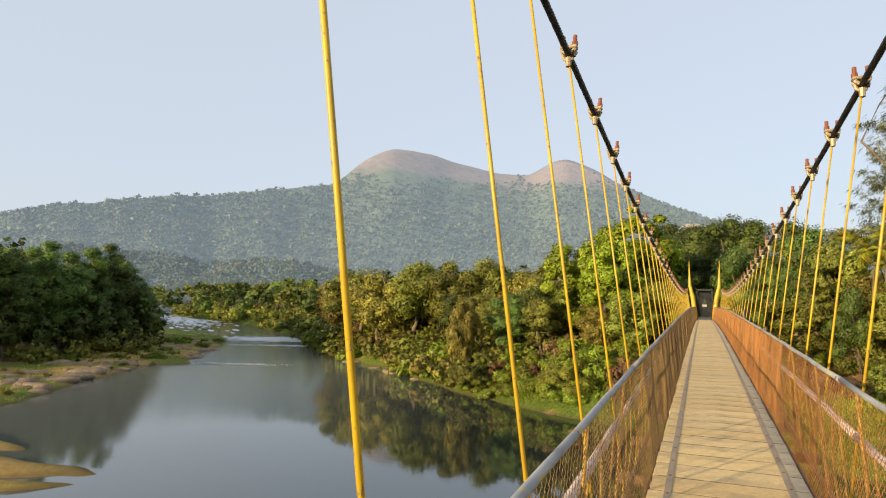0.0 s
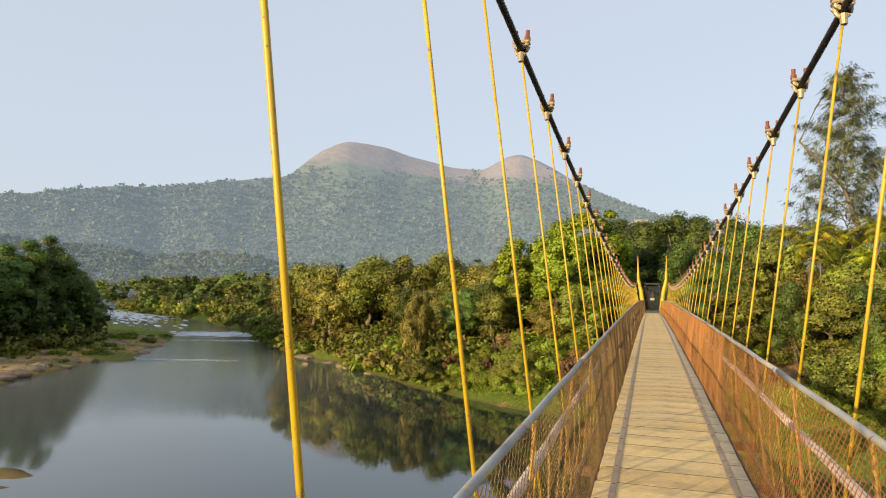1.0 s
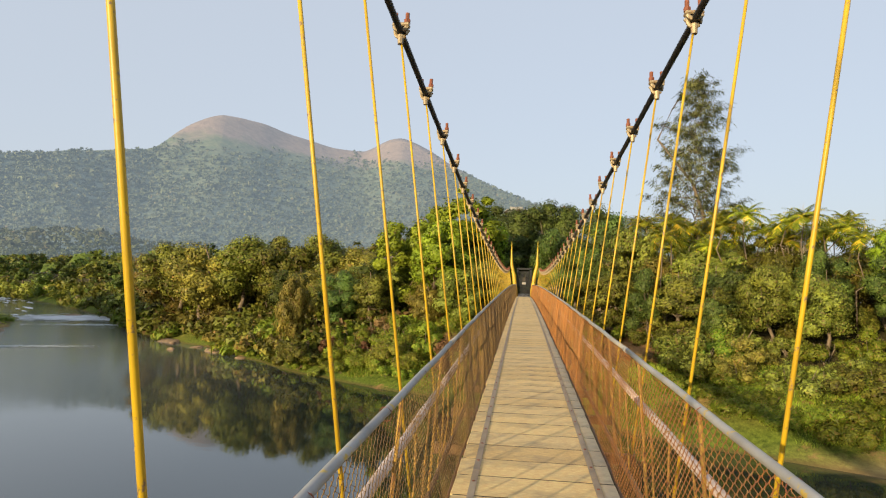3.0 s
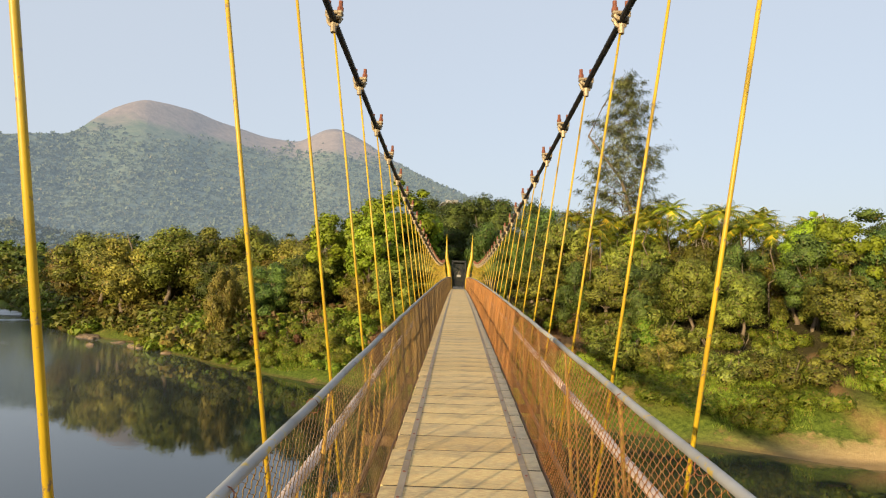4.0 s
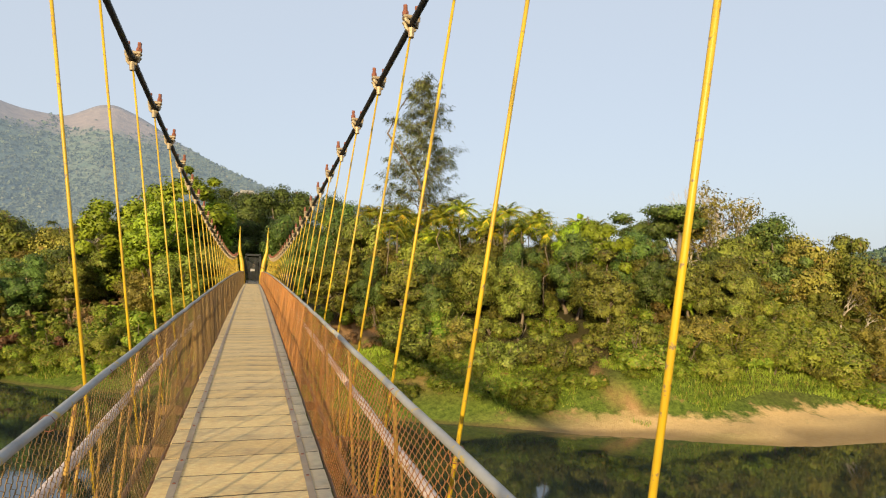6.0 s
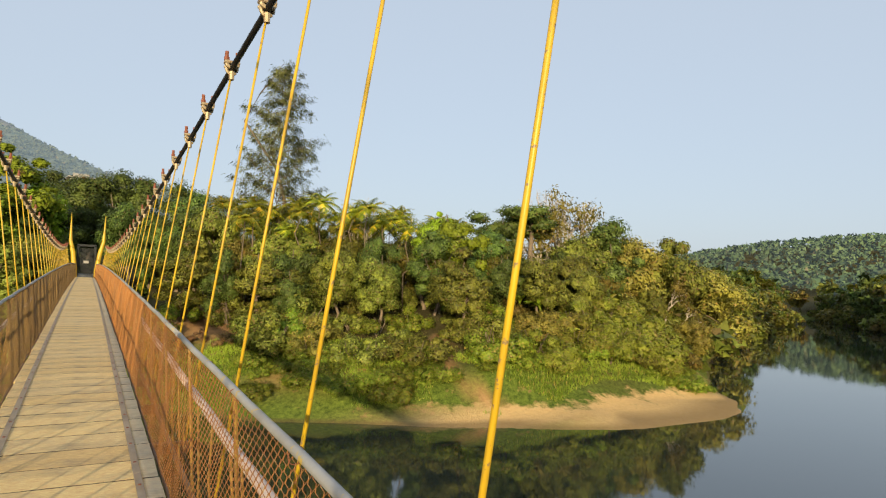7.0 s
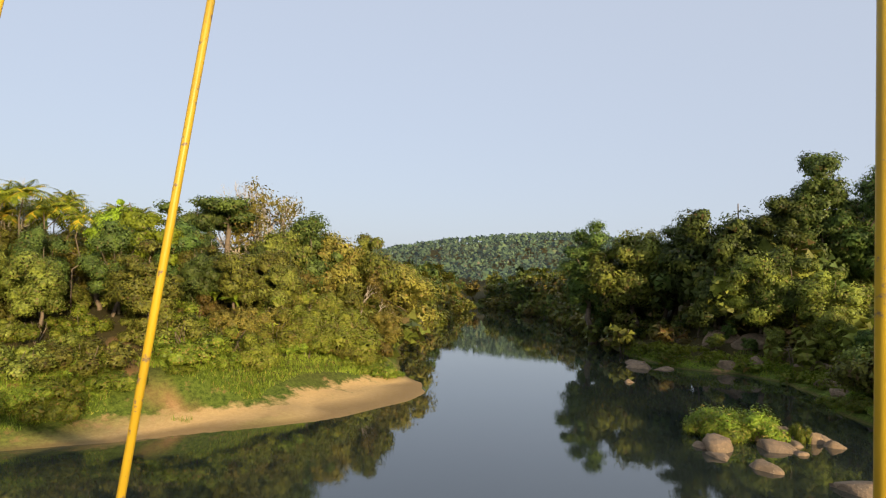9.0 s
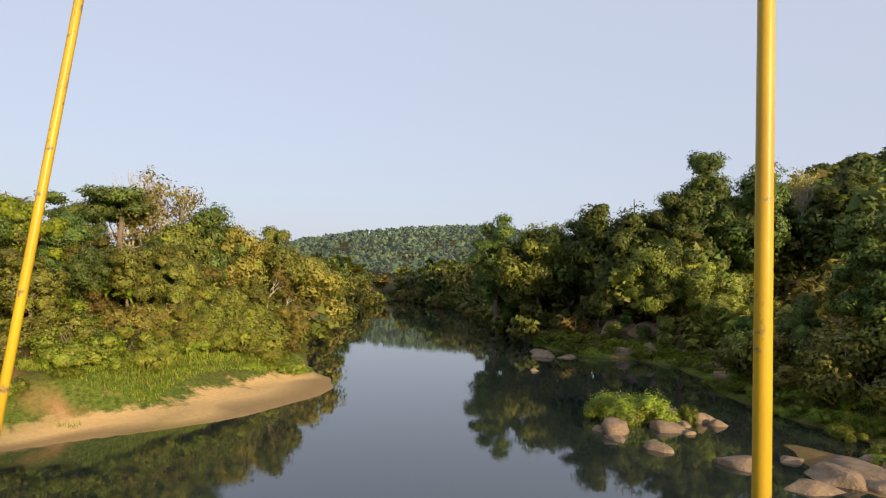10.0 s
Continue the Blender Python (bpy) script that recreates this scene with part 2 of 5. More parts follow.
def ground_z(px, py):
    px, py = np.asarray(px, float), np.asarray(py, float)
    n, s = shore_sides(px, py)
    n, s = n + 0.5 * wobble(px, py, 3.1), s + 0.8 * wobble(px, py, 2.7, 2.0)
    up_n = np.where(n > 0, 7.6 * (1 - np.exp(-np.maximum(n, 0) / 13)) + 0.012 * np.maximum(n - 30, 0), 0.30 * n)
    beach = np.clip(np.maximum(bell(px, py, 41, 32, 13, 8) * 1.25, 0.9 * bell(px, py, 24, 34, 14, 4)), 0, 0.93)
    up_n = np.where(n > 0, up_n * (1 - beach * np.exp(-(np.maximum(n, 0) / 11) ** 4)), up_n)
    left = np.clip((-px - 40) / 20, 0, 1)
    slow = np.maximum(s, 0)
    up_s = np.where(s > 0, 6.5 * (1 - np.exp(-slow / (14 + 8 * left))) + 0.02 * np.maximum(s - 30, 0), 0.30 * s)
    up_s = np.where((s > 0) & (px < -40), np.minimum(up_s, 0.28 * np.minimum(slow, 1.4) + 0.028 * slow + 0.30 * np.maximum(slow - 22, 0)), up_s)
    hill_r = 27 * bell(px, py, 190, -45, 70, 50) + 3 * bell(px, py, 110, -25, 40, 30)
    up_s = up_s + np.where(s > 0, hill_r * np.clip(s / 40, 0, 1), 0)
    far_hill = 30 * bell(px, py, 470, 300, 130, 120) + 26 * bell(px, py, 520, 170, 160, 90) + 16 * bell(px, py, -10, 190, 60, 50)
    land = np.maximum(up_n, up_s)
    z = WATER + np.maximum(land, -2.5) + np.where(land > 0.3, 0.12 * wobble(px, py, 1.7, 4.0) + 0.3 * np.clip(land / 4, 0, 1) * wobble(px, py, 7, 1.0), 0)
    z = z + np.where(land > 0.2, 0.75 * bell(px, py, 17.5, 41.5, 3.6, 1.7) + 0.8 * bell(px, py, 29, 38.5, 3.2, 1.6) + 0.5 * bell(px, py, 22, 39, 2.0, 1.2), 0)
    z = z + np.where(land > 1, far_hill * np.clip((land - 1) / 5, 0, 1), 0)
    # low sand islands near the camera's shore
    for x, y, rx, ry, h, c, q in ((-36.3, 22.9, 6.3, 1.75, 0.42, 0.98, 0.2), (-33.2, 20.4, 4.4, 0.8, 0.34, 0.87, 0.49), (-43.4, 26.4, 5.0, 1.2, 0.45, 0.99, -0.1), (39.0, -6.0, 5.5, 2.4, 0.16, 0.87, 0.49)):
        u, w = (px - x) * c + (py - y) * q, (py - y) * c - (px - x) * q
        w = w + 0.25 * np.sin(u * 0.9)
        z = np.maximum(z, WATER + h * (1 - (u / rx) ** 2 - (w / ry) ** 2 * (1.0 + 0.6 * np.clip(u / rx, 0, 1))) + 0.06 * wobble(px, py, 0.9))
    return z


def mesh_from(name, verts, faces, mats, smooth=False, index=None):
    me = bpy.data.meshes.new(name)
    me.from_pydata(verts, [], faces)
    for m in (mats if isinstance(mats, (list, tuple)) else [mats]):
        me.materials.append(m)
    if index is not None:
        me.polygons.foreach_set("material_index", np.asarray(index, dtype=np.int32))
    if smooth:
        me.polygons.foreach_set("use_smooth", np.ones(len(me.polygons), dtype=bool))
    me.update()
    return me


def spread(*runs):
    """Grid lines from runs of (start, end, step)."""
    return np.concatenate([np.arange(a, b, s) for a, b, s in runs])


def ground_mat():
    m, nt, b = shader("earth_and_grass", 0.95)
    b.inputs["Specular IOR Level"].default_value = 0.15
    big, mid, fine = noise_tex(nt, 0.11, 5, 0.6), noise_tex(nt, 0.6, 6, 0.7), noise_tex(nt, 3.2, 8, 0.78)
    geo = nt.nodes.new("ShaderNodeNewGeometry")
    sep = nt.nodes.new("ShaderNodeSeparateXYZ")
    nt.links.new(geo.outputs["Position"], sep.inputs[0])
    grass = mix(nt, ramp(nt, fine, [(0.35, (0, 0, 0)), (0.65, (1, 1, 1))]), (0.028, 0.055, 0.008), (0.17, 0.22, 0.03))
    earth = mix(nt, ramp(nt, fine, [(0.3, (0, 0, 0)), (0.7, (1, 1, 1))]), (0.26, 0.13, 0.055), (0.42, 0.25, 0.12))
    sand = mix(nt, ramp(nt, fine, [(0.3, (0, 0, 0)), (0.7, (1, 1, 1))]), (0.54, 0.35, 0.14), (0.68, 0.47, 0.22))
    sand = mix(nt, ramp(nt, mid, [(0.5, (0, 0, 0)), (0.8, (0.3, 0.3, 0.3))]), sand, (0.40, 0.27, 0.13))
    col = mix(nt, ramp(nt, mid, [(0.58, (0, 0, 0)), (0.70, (1, 1, 1))]), grass, earth)
    floor = nt.nodes.new("ShaderNodeAttribute")
    floor.attribute_name = "litter"
    col = mix(nt, floor.outputs["Fac"], col, mix(nt, fine, (0.035, 0.028, 0.012), (0.11, 0.085, 0.035)))
    bare = nt.nodes.new("ShaderNodeAttribute")
    bare.attribute_name = "trod"
    col = mix(nt, bare.outputs["Fac"], col, mix(nt, fine, (0.40, 0.19, 0.07), (0.56, 0.33, 0.16)))
    # sand where the bank is low, with a ragged edge; wet and darker at the water
    edge = node(nt, "ShaderNodeMath")
    edge.operation = "MULTIPLY_ADD"
    nt.links.new(mid, edge.inputs[0])
    edge.inputs[1].default_value = -2.6
    nt.links.new(sep.outputs["Z"], edge.inputs[2])
    low = node(nt, "ShaderNodeMapRange")
    for k, val in (("From Min", -8.75), ("From Max", -8.35), ("To Min", 1.0), ("To Max", 0.0)):
        low.inputs[k].default_value = val
    nt.links.new(edge.outputs[0], low.inputs[0])
    place = nt.nodes.new("ShaderNodeAttribute")
    place.attribute_name = "sandy"
    both = node(nt, "ShaderNodeMath")
    both.operation = "MULTIPLY"
    nt.links.new(low.outputs[0], both.inputs[0])
    nt.links.new(place.outputs["Fac"], both.inputs[1])
    col = mix(nt, both.outputs[0], col, sand)
    wet = node(nt, "ShaderNodeMapRange")
    for k, val in (("From Min", -7.93), ("From Max", -7.80), ("To Min", 0.55), ("To Max", 0.0)):
        wet.inputs[k].default_value = val
    nt.links.new(sep.outputs["Z"], wet.inputs[0])
    col = mix(nt, wet.outputs[0], col, (0.12, 0.075, 0.035))
    nt.links.new(col, b.inputs["Base Color"])
    bump(nt, b, fine, 0.9, 0.16)
    return m


gx = spread((-3000, -700, 120), (-700, -250, 18), (-250, -90, 4), (-90, -50, 1.0), (-50, -28, 0.5), (-28, 110, 1.0), (110, 260, 4), (260, 700, 14), (700, 3001, 110))
gy = spread((-1500, -120, 60), (-120, -20, 5), (-20, 16, 1.0), (16, 46, 0.6), (46, 95, 1.0), (95, 260, 4), (260, 700, 14), (700, 3401, 120))
GX, GY = np.meshgrid(gx, gy)
GZ = ground_z(GX, GY)
nx_, ny_ = len(gx), len(gy)
quad = (np.arange(ny_ - 1)[:, None] * nx_ + np.arange(nx_ - 1)[None, :]).ravel()
ground = new("ground", mesh_from("ground", np.stack([GX, GY, GZ], -1).reshape(-1, 3).tolist(),
             np.stack([quad, quad + 1, quad + nx_ + 1, quad + nx_], -1).tolist(), ground_mat(), True))
sandy = np.maximum(np.maximum(bell(GX, GY, 41, 32, 13, 8), 0.75 * bell(GX, GY, 24, 34.5, 15, 2.6)), np.maximum(0.12 * bell(GX, GY, -40, 20, 12, 9), np.maximum(0.10 * bell(GX, GY, 39, -6, 6, 3), 0.06 * bell(GX, GY, -78, 72, 24, 50))))
sandy = np.clip(1.6 * sandy, 0.0, 1)
trod = np.exp(-(shore_dist(GX + 0.3 * wobble(GX, GY, 1.1), GY, [(25.8, 46), (25.0, 43), (24.3, 41), (24.4, 38.5), (25.2, 36.5), (27.0, 34.0), (33, 33.0)]) / 0.5) ** 2) * 0.85
red = bell(GX, GY, 10.0, 56.5, 3.2, 4.5)
trod = np.maximum(trod, red)
trod = np.maximum(trod, 0.8 * bell(GX, GY, 15, 44, 4.0, 1.5))
trod = np.maximum(trod, 0.7 * bell(GX, GY, 20, 41.5, 4.5, 1.0))
trod = np.maximum(trod, 0.35 * bell(GX, GY, -37, 23, 10, 5))
trod = np.maximum(trod, 0.75 * bell(GX, GY, 38, -6, 7, 3.5))
trod = np.maximum(trod, 0.75 * bell(GX, GY, -78, 66, 20, 40) * np.clip(0.6 + 1.6 * wobble(GX, GY, 3.1, 2.0), 0, 1))
spot = ground.data.attributes.new("sandy", "FLOAT", "POINT")
spot.data.foreach_set("value", sandy.astype(np.float32).ravel())
both_n, both_s = shore_sides(GX, GY)
litter = 0.92 * np.clip((np.maximum(both_n, np.where(GX > 30, both_s * 2.2 + 4, both_s - 6)) + 2.0 * wobble(GX, GY, 3.7) - 6.0) / 4.0, 0, 1)
litter = np.maximum(litter, 0.40 * np.clip(1.4 * bell(GX, GY, -37, 23, 11, 6), 0, 1))
spot = ground.data.attributes.new("litter", "FLOAT", "POINT")
spot.data.foreach_set("value", litter.astype(np.float32).ravel())
spot = ground.data.attributes.new("trod", "FLOAT", "POINT")
spot.data.foreach_set("value", trod.astype(np.float32).ravel())
tagged(ground, "grassy earth river banks with pale sandy beach", "ground", kind="structure")


def water_mat():
    m, nt, b = shader("river_water", 0.02)
    b.inputs["IOR"].default_value = 1.90
    b.inputs["Specular IOR Level"].default_value = 0.5
    far = noise_tex(nt, 0.05, 3, 0.5)
    wave = noise_tex(nt, 1.6, 4, 0.6, "Object", (1.0, 1.6, 1))
    # the river runs livelier below its rapids, upstream
    geo = nt.nodes.new("ShaderNodeNewGeometry")
    sep = nt.nodes.new("ShaderNodeSeparateXYZ")
    nt.links.new(geo.outputs["Position"], sep.inputs[0])
    lively = node(nt, "ShaderNodeMapRange")
    for k, val in (("From Min", -30.0), ("From Max", -70.0), ("To Min", 0.035), ("To Max", 0.75)):
        lively.inputs[k].default_value = val
    nt.links.new(sep.outputs["X"], lively.inputs[0])
    # paler upstream: silt, with sky reflection put into the colour; clear and dark below the bridge
    silt_and_sky = node(nt, "ShaderNodeMapRange")
    for k, val in (("From Min", -16.0), ("From Max", -60.0), ("To Min", 0.0), ("To Max", 1.0)):
        silt_and_sky.inputs[k].default_value = val
    nt.links.new(sep.outputs["X"], silt_and_sky.inputs[0])
    clear = ramp(nt, far, [(0.3, (0.017, 0.024, 0.021)), (0.7, (0.023, 0.030, 0.026))])
    nt.links.new(mix(nt, silt_and_sky.outputs[0], clear, (0.17, 0.18, 0.16)), b.inputs["Base Color"])
    n = node(nt, "ShaderNodeBump", Distance=0.04)
    nt.links.new(lively.outputs[0], n.inputs["Strength"])
    nt.links.new(wave, n.inputs["Height"])
    nt.links.new(n.outputs[0], b.inputs["Normal"])
    return m


water = new("water", mesh_from("water", [(-3000, -1500, WATER), (3000, -1500, WATER), (3000, 3400, WATER), (-3000, 3400, WATER)], [(0, 1, 2, 3)], water_mat()))
tagged(water, "calm dark green river mirroring its wooded banks", "river", kind="structure")

# ---- building helpers ----
def part(name, bm, material, parent, label=""):
    """One bmesh (or ready mesh) as one mesh object under a thing or a part."""
    if isinstance(bm, bmesh.types.BMesh):
        me = bpy.data.meshes.new(name)
        bm.to_mesh(me)
        bm.free()
        me.materials.append(material)
    else:
        me = bm
    ob = new(name, me)
    ob.parent = parent
    if label:
        ob["label"] = label
    return ob


def tube(path, radii, sides=8, closed=True):
    """Verts and faces of a tapered tube along a path."""
    path = [Vector(p) for p in path]
    verts, faces = [], []
    for i, p in enumerate(path):
        d = (path[min(i + 1, len(path) - 1)] - path[max(i - 1, 0)]).normalized()
        u = d.cross(Vector((0, 0, 1)) if abs(d.z) < 0.9 else Vector((1, 0, 0))).normalized()
        w = d.cross(u)
        r = radii[i] if isinstance(radii, (list, tuple)) else radii
        for k in range(sides):
            a = 2 * math.pi * k / sides
            verts.append(p + (u * math.cos(a) + w * math.sin(a)) * r)
    for i in range(len(path) - 1):
        for k in range(sides):
            a, b = i * sides + k, i * sides + (k + 1) % sides
            faces.append((a, b, b + sides, a + sides))
    if closed:
        faces.append(tuple(range(sides))[::-1])
        faces.append(tuple(range((len(path) - 1) * sides, len(path) * sides)))
    return verts, faces


class Heap:
    """Collects verts and faces for one mesh."""

    def __init__(self):
        self.v, self.f = [], []

    def add(self, verts, faces):
        n = len(self.v)
        self.v.extend(tuple(p) for p in verts)
        self.f.extend(tuple(i + n for i in f) for f in faces)
        return self

    def mesh(self, name, mat, smooth=False):
        return mesh_from(name, self.v, self.f, mat, smooth)


NORMALS = {}               # shading normals of crowns, by mesh name


def cloud_mesh(name, v, f, mat, soft=None):
    me = bpy.data.meshes.new(name)
    me.vertices.add(len(v))
    me.vertices.foreach_set("co", np.asarray(v, np.float32).ravel())
    me.loops.add(f.size)
    me.loops.foreach_set("vertex_index", f.astype(np.int32).ravel())
    me.polygons.add(len(f))
    me.polygons.foreach_set("loop_start", np.arange(0, f.size, f.shape[1], dtype=np.int32))
    me.materials.append(mat)
    me.update(calc_edges=True)
    if soft is not None:
        me.polygons.foreach_set("use_smooth", np.ones(len(f), dtype=bool))
        me.normals_split_custom_set_from_vertices(soft.tolist())
        NORMALS[me.name] = soft
    return me


def box_bm(sx, sy, sz, at=(0, 0, 0), bevel=0.0):
    bm = bmesh.new()
    bmesh.ops.create_cube(bm, size=1, matrix=Matrix.Translation(at) @ Matrix.Diagonal((sx, sy, sz, 1)))
    if bevel:
        bmesh.ops.bevel(bm, geom=bm.edges[:], offset=bevel, segments=1, affect="EDGES")
    return bm


# ---- suspension footbridge ----
END, START = 54.0, -7.0
HALF = 0.58
SLAB_STEP = 0.4195


def cable_z(y, side=1):
    return (2.285 if side > 0 else 2.325) + 0.00187 * (y - 37) ** 2


def cable_x(y, side=1):
    return 1.218 + 0.000195 * (y - 37) ** 2 + (0.085 if side > 0 else 0.045) * math.exp(-((y - 1.6) / 3.0) ** 2)


def camber(y):
    """The deck rises gently towards the middle of the span."""
    return 0.00034 * (1600 - (y - 40) ** 2)


bridge = new("suspension_bridge")
tagged(bridge, "narrow yellow suspension footbridge with rusty wire-mesh sides over a river", "footbridge", kind="structure")

# main cables: a dark rope of twisted strands
for side in (-1, 1):
    heap = Heap()
    ys = np.arange(START, END + 0.01, 0.04)
    near = [y for y in ys if y < 16]
    far = list(np.linspace(16, END, 56))
    for strand in range(6):
        pts = []
        for y in near:
            a = y * 22 + strand * math.pi / 3
            pts.append((side * cable_x(y, side) + 0.020 * math.cos(a), y, cable_z(y, side) + 0.020 * math.sin(a)))
        heap.add(*tube(pts, 0.0155, 5))
    heap.add(*tube([(side * cable_x(y, side), y, cable_z(y, side)) for y in far], 0.033, 8))
    part("main_cable", heap.mesh("main_cable", CABLE, True), None, bridge, "dark twisted wire rope")

# hangers, each with its clamp and two rusty bolts
hang_y = [-6.0, -4.5, -3.0, -1.5, -0.042] + [1.515 + 1.503 * k for k in range(35)]


def hanger_y(y, side):
    """On one side the hangers stand a little further on."""
    return y if side > 0 or y < 1 else y + 0.015 + 0.032 * min(y - 1.5, 8.0)



def clamp_meshes():
    """U-bolt with saddle round the cable, and one bolt end."""
    heap = Heap()
    arc = [(0.034 * math.cos(a), 0, 0.034 * math.sin(a)) for a in np.linspace(math.pi, 2 * math.pi, 9)]
    arc = [(-0.034, 0, 0.075)] + arc + [(0.034, 0, 0.075)]
    heap.add(*tube(arc, 0.011, 6))
    for dy in (-0.02, 0.02):
        arc2 = [(0.040 * math.cos(a), dy, 0.03 + 0.028 * math.sin(a)) for a in np.linspace(math.pi * 1.05, math.pi * 1.95, 7)]
        heap.add(*tube(arc2, 0.012, 6))
    bm = box_bm(0.10, 0.05, 0.022, (0, 0, 0.042), 0.006)
    base = len(heap.v)
    heap.v.extend(tuple(v.co) for v in bm.verts)
    bm.verts.index_update()
    heap.f.extend(tuple(v.index + base for v in f.verts) for f in bm.faces)
    bm.free()
    heap.add(*tube([(0, 0, -0.075), (0, 0, -0.02)], [0.016, 0.02], 8))
    bolt = Heap()
    bolt.add(*tube([(0, 0, 0.055), (0, 0, 0.078)], 0.019, 6))
    bolt.add(*tube([(0, 0, 0.078), (0, 0, 0.118)], 0.0125, 8))
    return heap.mesh("clamp", CLAMP), bolt.mesh("bolt", RUSTY)


clamp_me, bolt_me = clamp_meshes()
for k, y in enumerate(hang_y):
    for side in (-1, 1):
        yy = hanger_y(y, side)
        top = Vector((side * cable_x(yy, side), yy, cable_z(yy, side)))
        foot = Vector((side * 0.893, yy, -0.16 + camber(yy)))
        if abs(y) < 0.1:                   # this one leans a little
            foot.y, top.y = yy + 0.022, yy - 0.050
        heap = Heap().add(*tube([foot, foot.lerp(top - Vector((0, 0, 0.05)), 0.5), top - Vector((0, 0, 0.05))], 0.0115, 10))
        rod = part("hanger", heap.mesh("hanger", YELLOW, True), None, bridge)
        c = part("clamp", clamp_me, None, rod, "painted cable clamp with saddle")
        slope = 2 * 0.00187 * (yy - 37)
        c.matrix_basis = Matrix.Translation(top) @ Matrix.Rotation(math.atan(slope), 4, "X") @ Matrix.Scale(1.75, 4)
        for dx in (-0.034, 0.034):
            b = part("bolt", bolt_me, None, rod, "rusty threaded bolt end")
            b.matrix_basis = c.matrix_basis @ Matrix.Translation((dx, 0, 0))

# cross beams under the deck, one at each pair of hangers, and sloping side posts
beam_me = mesh_from("cross_beam", [], [], BEAM)
bm = box_bm(1.86, 0.06, 0.10, (0, 0, -0.15), 0.006)
bm.to_mesh(beam_me)
bm.free()
post_h = Heap()
post_h.add(*tube([(0.765, 0, -0.10), (0.73, 0, 0.40), (0.69, 0, 0.96)], 0.011, 6))
post_r = post_h.mesh("side_post", OCHRE)
post_l = Heap().add([(-x, y, z) for x, y, z in post_h.v], [f[::-1] for f in post_h.f]).mesh("side_post", OCHRE)
for y in hang_y:
    part("cross_beam", beam_me, None, bridge).matrix_basis = Matrix.Translation((0, y, 0))
    for me in (post_l, post_r):
        part("side_post", me, None, bridge, "thin ochre painted post").matrix_basis = Matrix.Translation((0, y + 0.06, 0))

# handrails in lengths with sleeved joints, and the pipe below them
joint = Heap().add(*tube([(0, -0.05, 0), (0, 0.05, 0)], 0.0205, 14)).mesh("sleeve", RAIL, True)
for side in (-1, 1):
    y0 = START
    while y0 < END:
        y1 = min(y0 + 5.96, END)
        n = 8
        pts = [(side * 0.66, y0 + (y1 - y0) * i / n, 0.978 + 0.004 * math.sin(3 * (y0 + i))) for i in range(n + 1)]
        rail = part("handrail", Heap().add(*tube(pts, 0.0175, 16)).mesh("handrail", RAIL, True), None, bridge, "worn grey steel pipe")
        part("sleeve", joint, None, rail).matrix_basis = Matrix.Translation((side * 0.66, y1, 0.978))
        pts = [(side * 0.748, y, 0.61 + 0.004 * math.sin(5 * y)) for _, y, _ in pts]
        part("middle_rail", Heap().add(*tube(pts, 0.027, 12)).mesh("middle_rail", MIDRAIL, True), None, bridge, "scuffed pale pipe behind the mesh")
        y0 = y1
    for z, x, r in ((-0.03, 0.608, 0.012), (-0.06, 0.755, 0.022)):
        part("edge_bar", Heap().add(*tube([(side * x, y, z) for y in np.linspace(START, END, 25)], r, 8)).mesh("edge_bar", BEAM, True), None, bridge)


def chain_link(side, ya, yb, wide, high, turns):
    """A panel of chain-link netting: upright zigzag wires, each hooked into the next at every bend."""
    top, r = 0.965, 0.0021 if turns > 1 else 0.0026
    halves = int(top / (high / 2))
    k = np.arange(halves * turns + 1) / turns                   # half diamonds climbed
    z = k * top / halves
    swing = np.abs((k + 1) % 2 - 1)                             # 0 to 1 and back
    swing = swing + 0.10 * np.sin(2 * math.pi * swing) * (-1 if turns > 1 else 0)
    vs, fs, base = [], [], 0
    for i in range(int((yb - ya) / (wide / 2))):
        y0 = ya + i * wide / 2
        flip = i % 2
        w = swing if not flip else 1 - swing
        y = y0 + wide / 2 * (w * 1.12 - 0.06)
        sag = 0.016 * np.sin(y0 * 2.1 + side) * np.sin(math.pi * z / top) + 0.005 * np.sin(y0 * 7.3 + 3 * z)
        y = y + 0.010 * np.sin(y0 * 1.3 + z * 4) + 0.022 * np.sin(y0 * 0.9) * np.sin(math.pi * z / top)
        p = np.stack([side * (0.600 + 0.058 * z + sag) + 0.0035 * np.sin(2 * math.pi * k), y, z + 0.004 * np.sin(y0 * 11)], -1)
        ring = np.stack([p + (r, 0, 0), p + (-0.5 * r, 0.87 * r, 0), p + (-0.5 * r, -0.87 * r, 0)], 1)
        m = len(p)
        a = base + 3 * np.arange(m - 1)
        for q in range(3):
            e = (q + 1) % 3
            fs.append(np.stack([a + q, a + e, a + e + 3, a + q + 3], -1))
        vs.append(ring.reshape(-1, 3))
        base += 3 * m
    return cloud_mesh("wire_mesh", np.concatenate(vs), np.concatenate(fs), WIRE_SHADED if side < 0 else WIRE_SUNLIT)


for side in (-1, 1):
    for ya, yb, wide, high, turns in ((-3, 0.5, 0.062, 0.056, 1), (0.5, 4, 0.062, 0.056, 3), (4, 8, 0.062, 0.056, 2), (8, 16, 0.062, 0.056, 1), (16, 30, 0.085, 0.08, 1), (30, 53.9, 0.11, 0.10, 1)):
        part("wire_mesh", chain_link(side, ya, yb, wide, high, turns), None, bridge, "rusty orange wire netting")

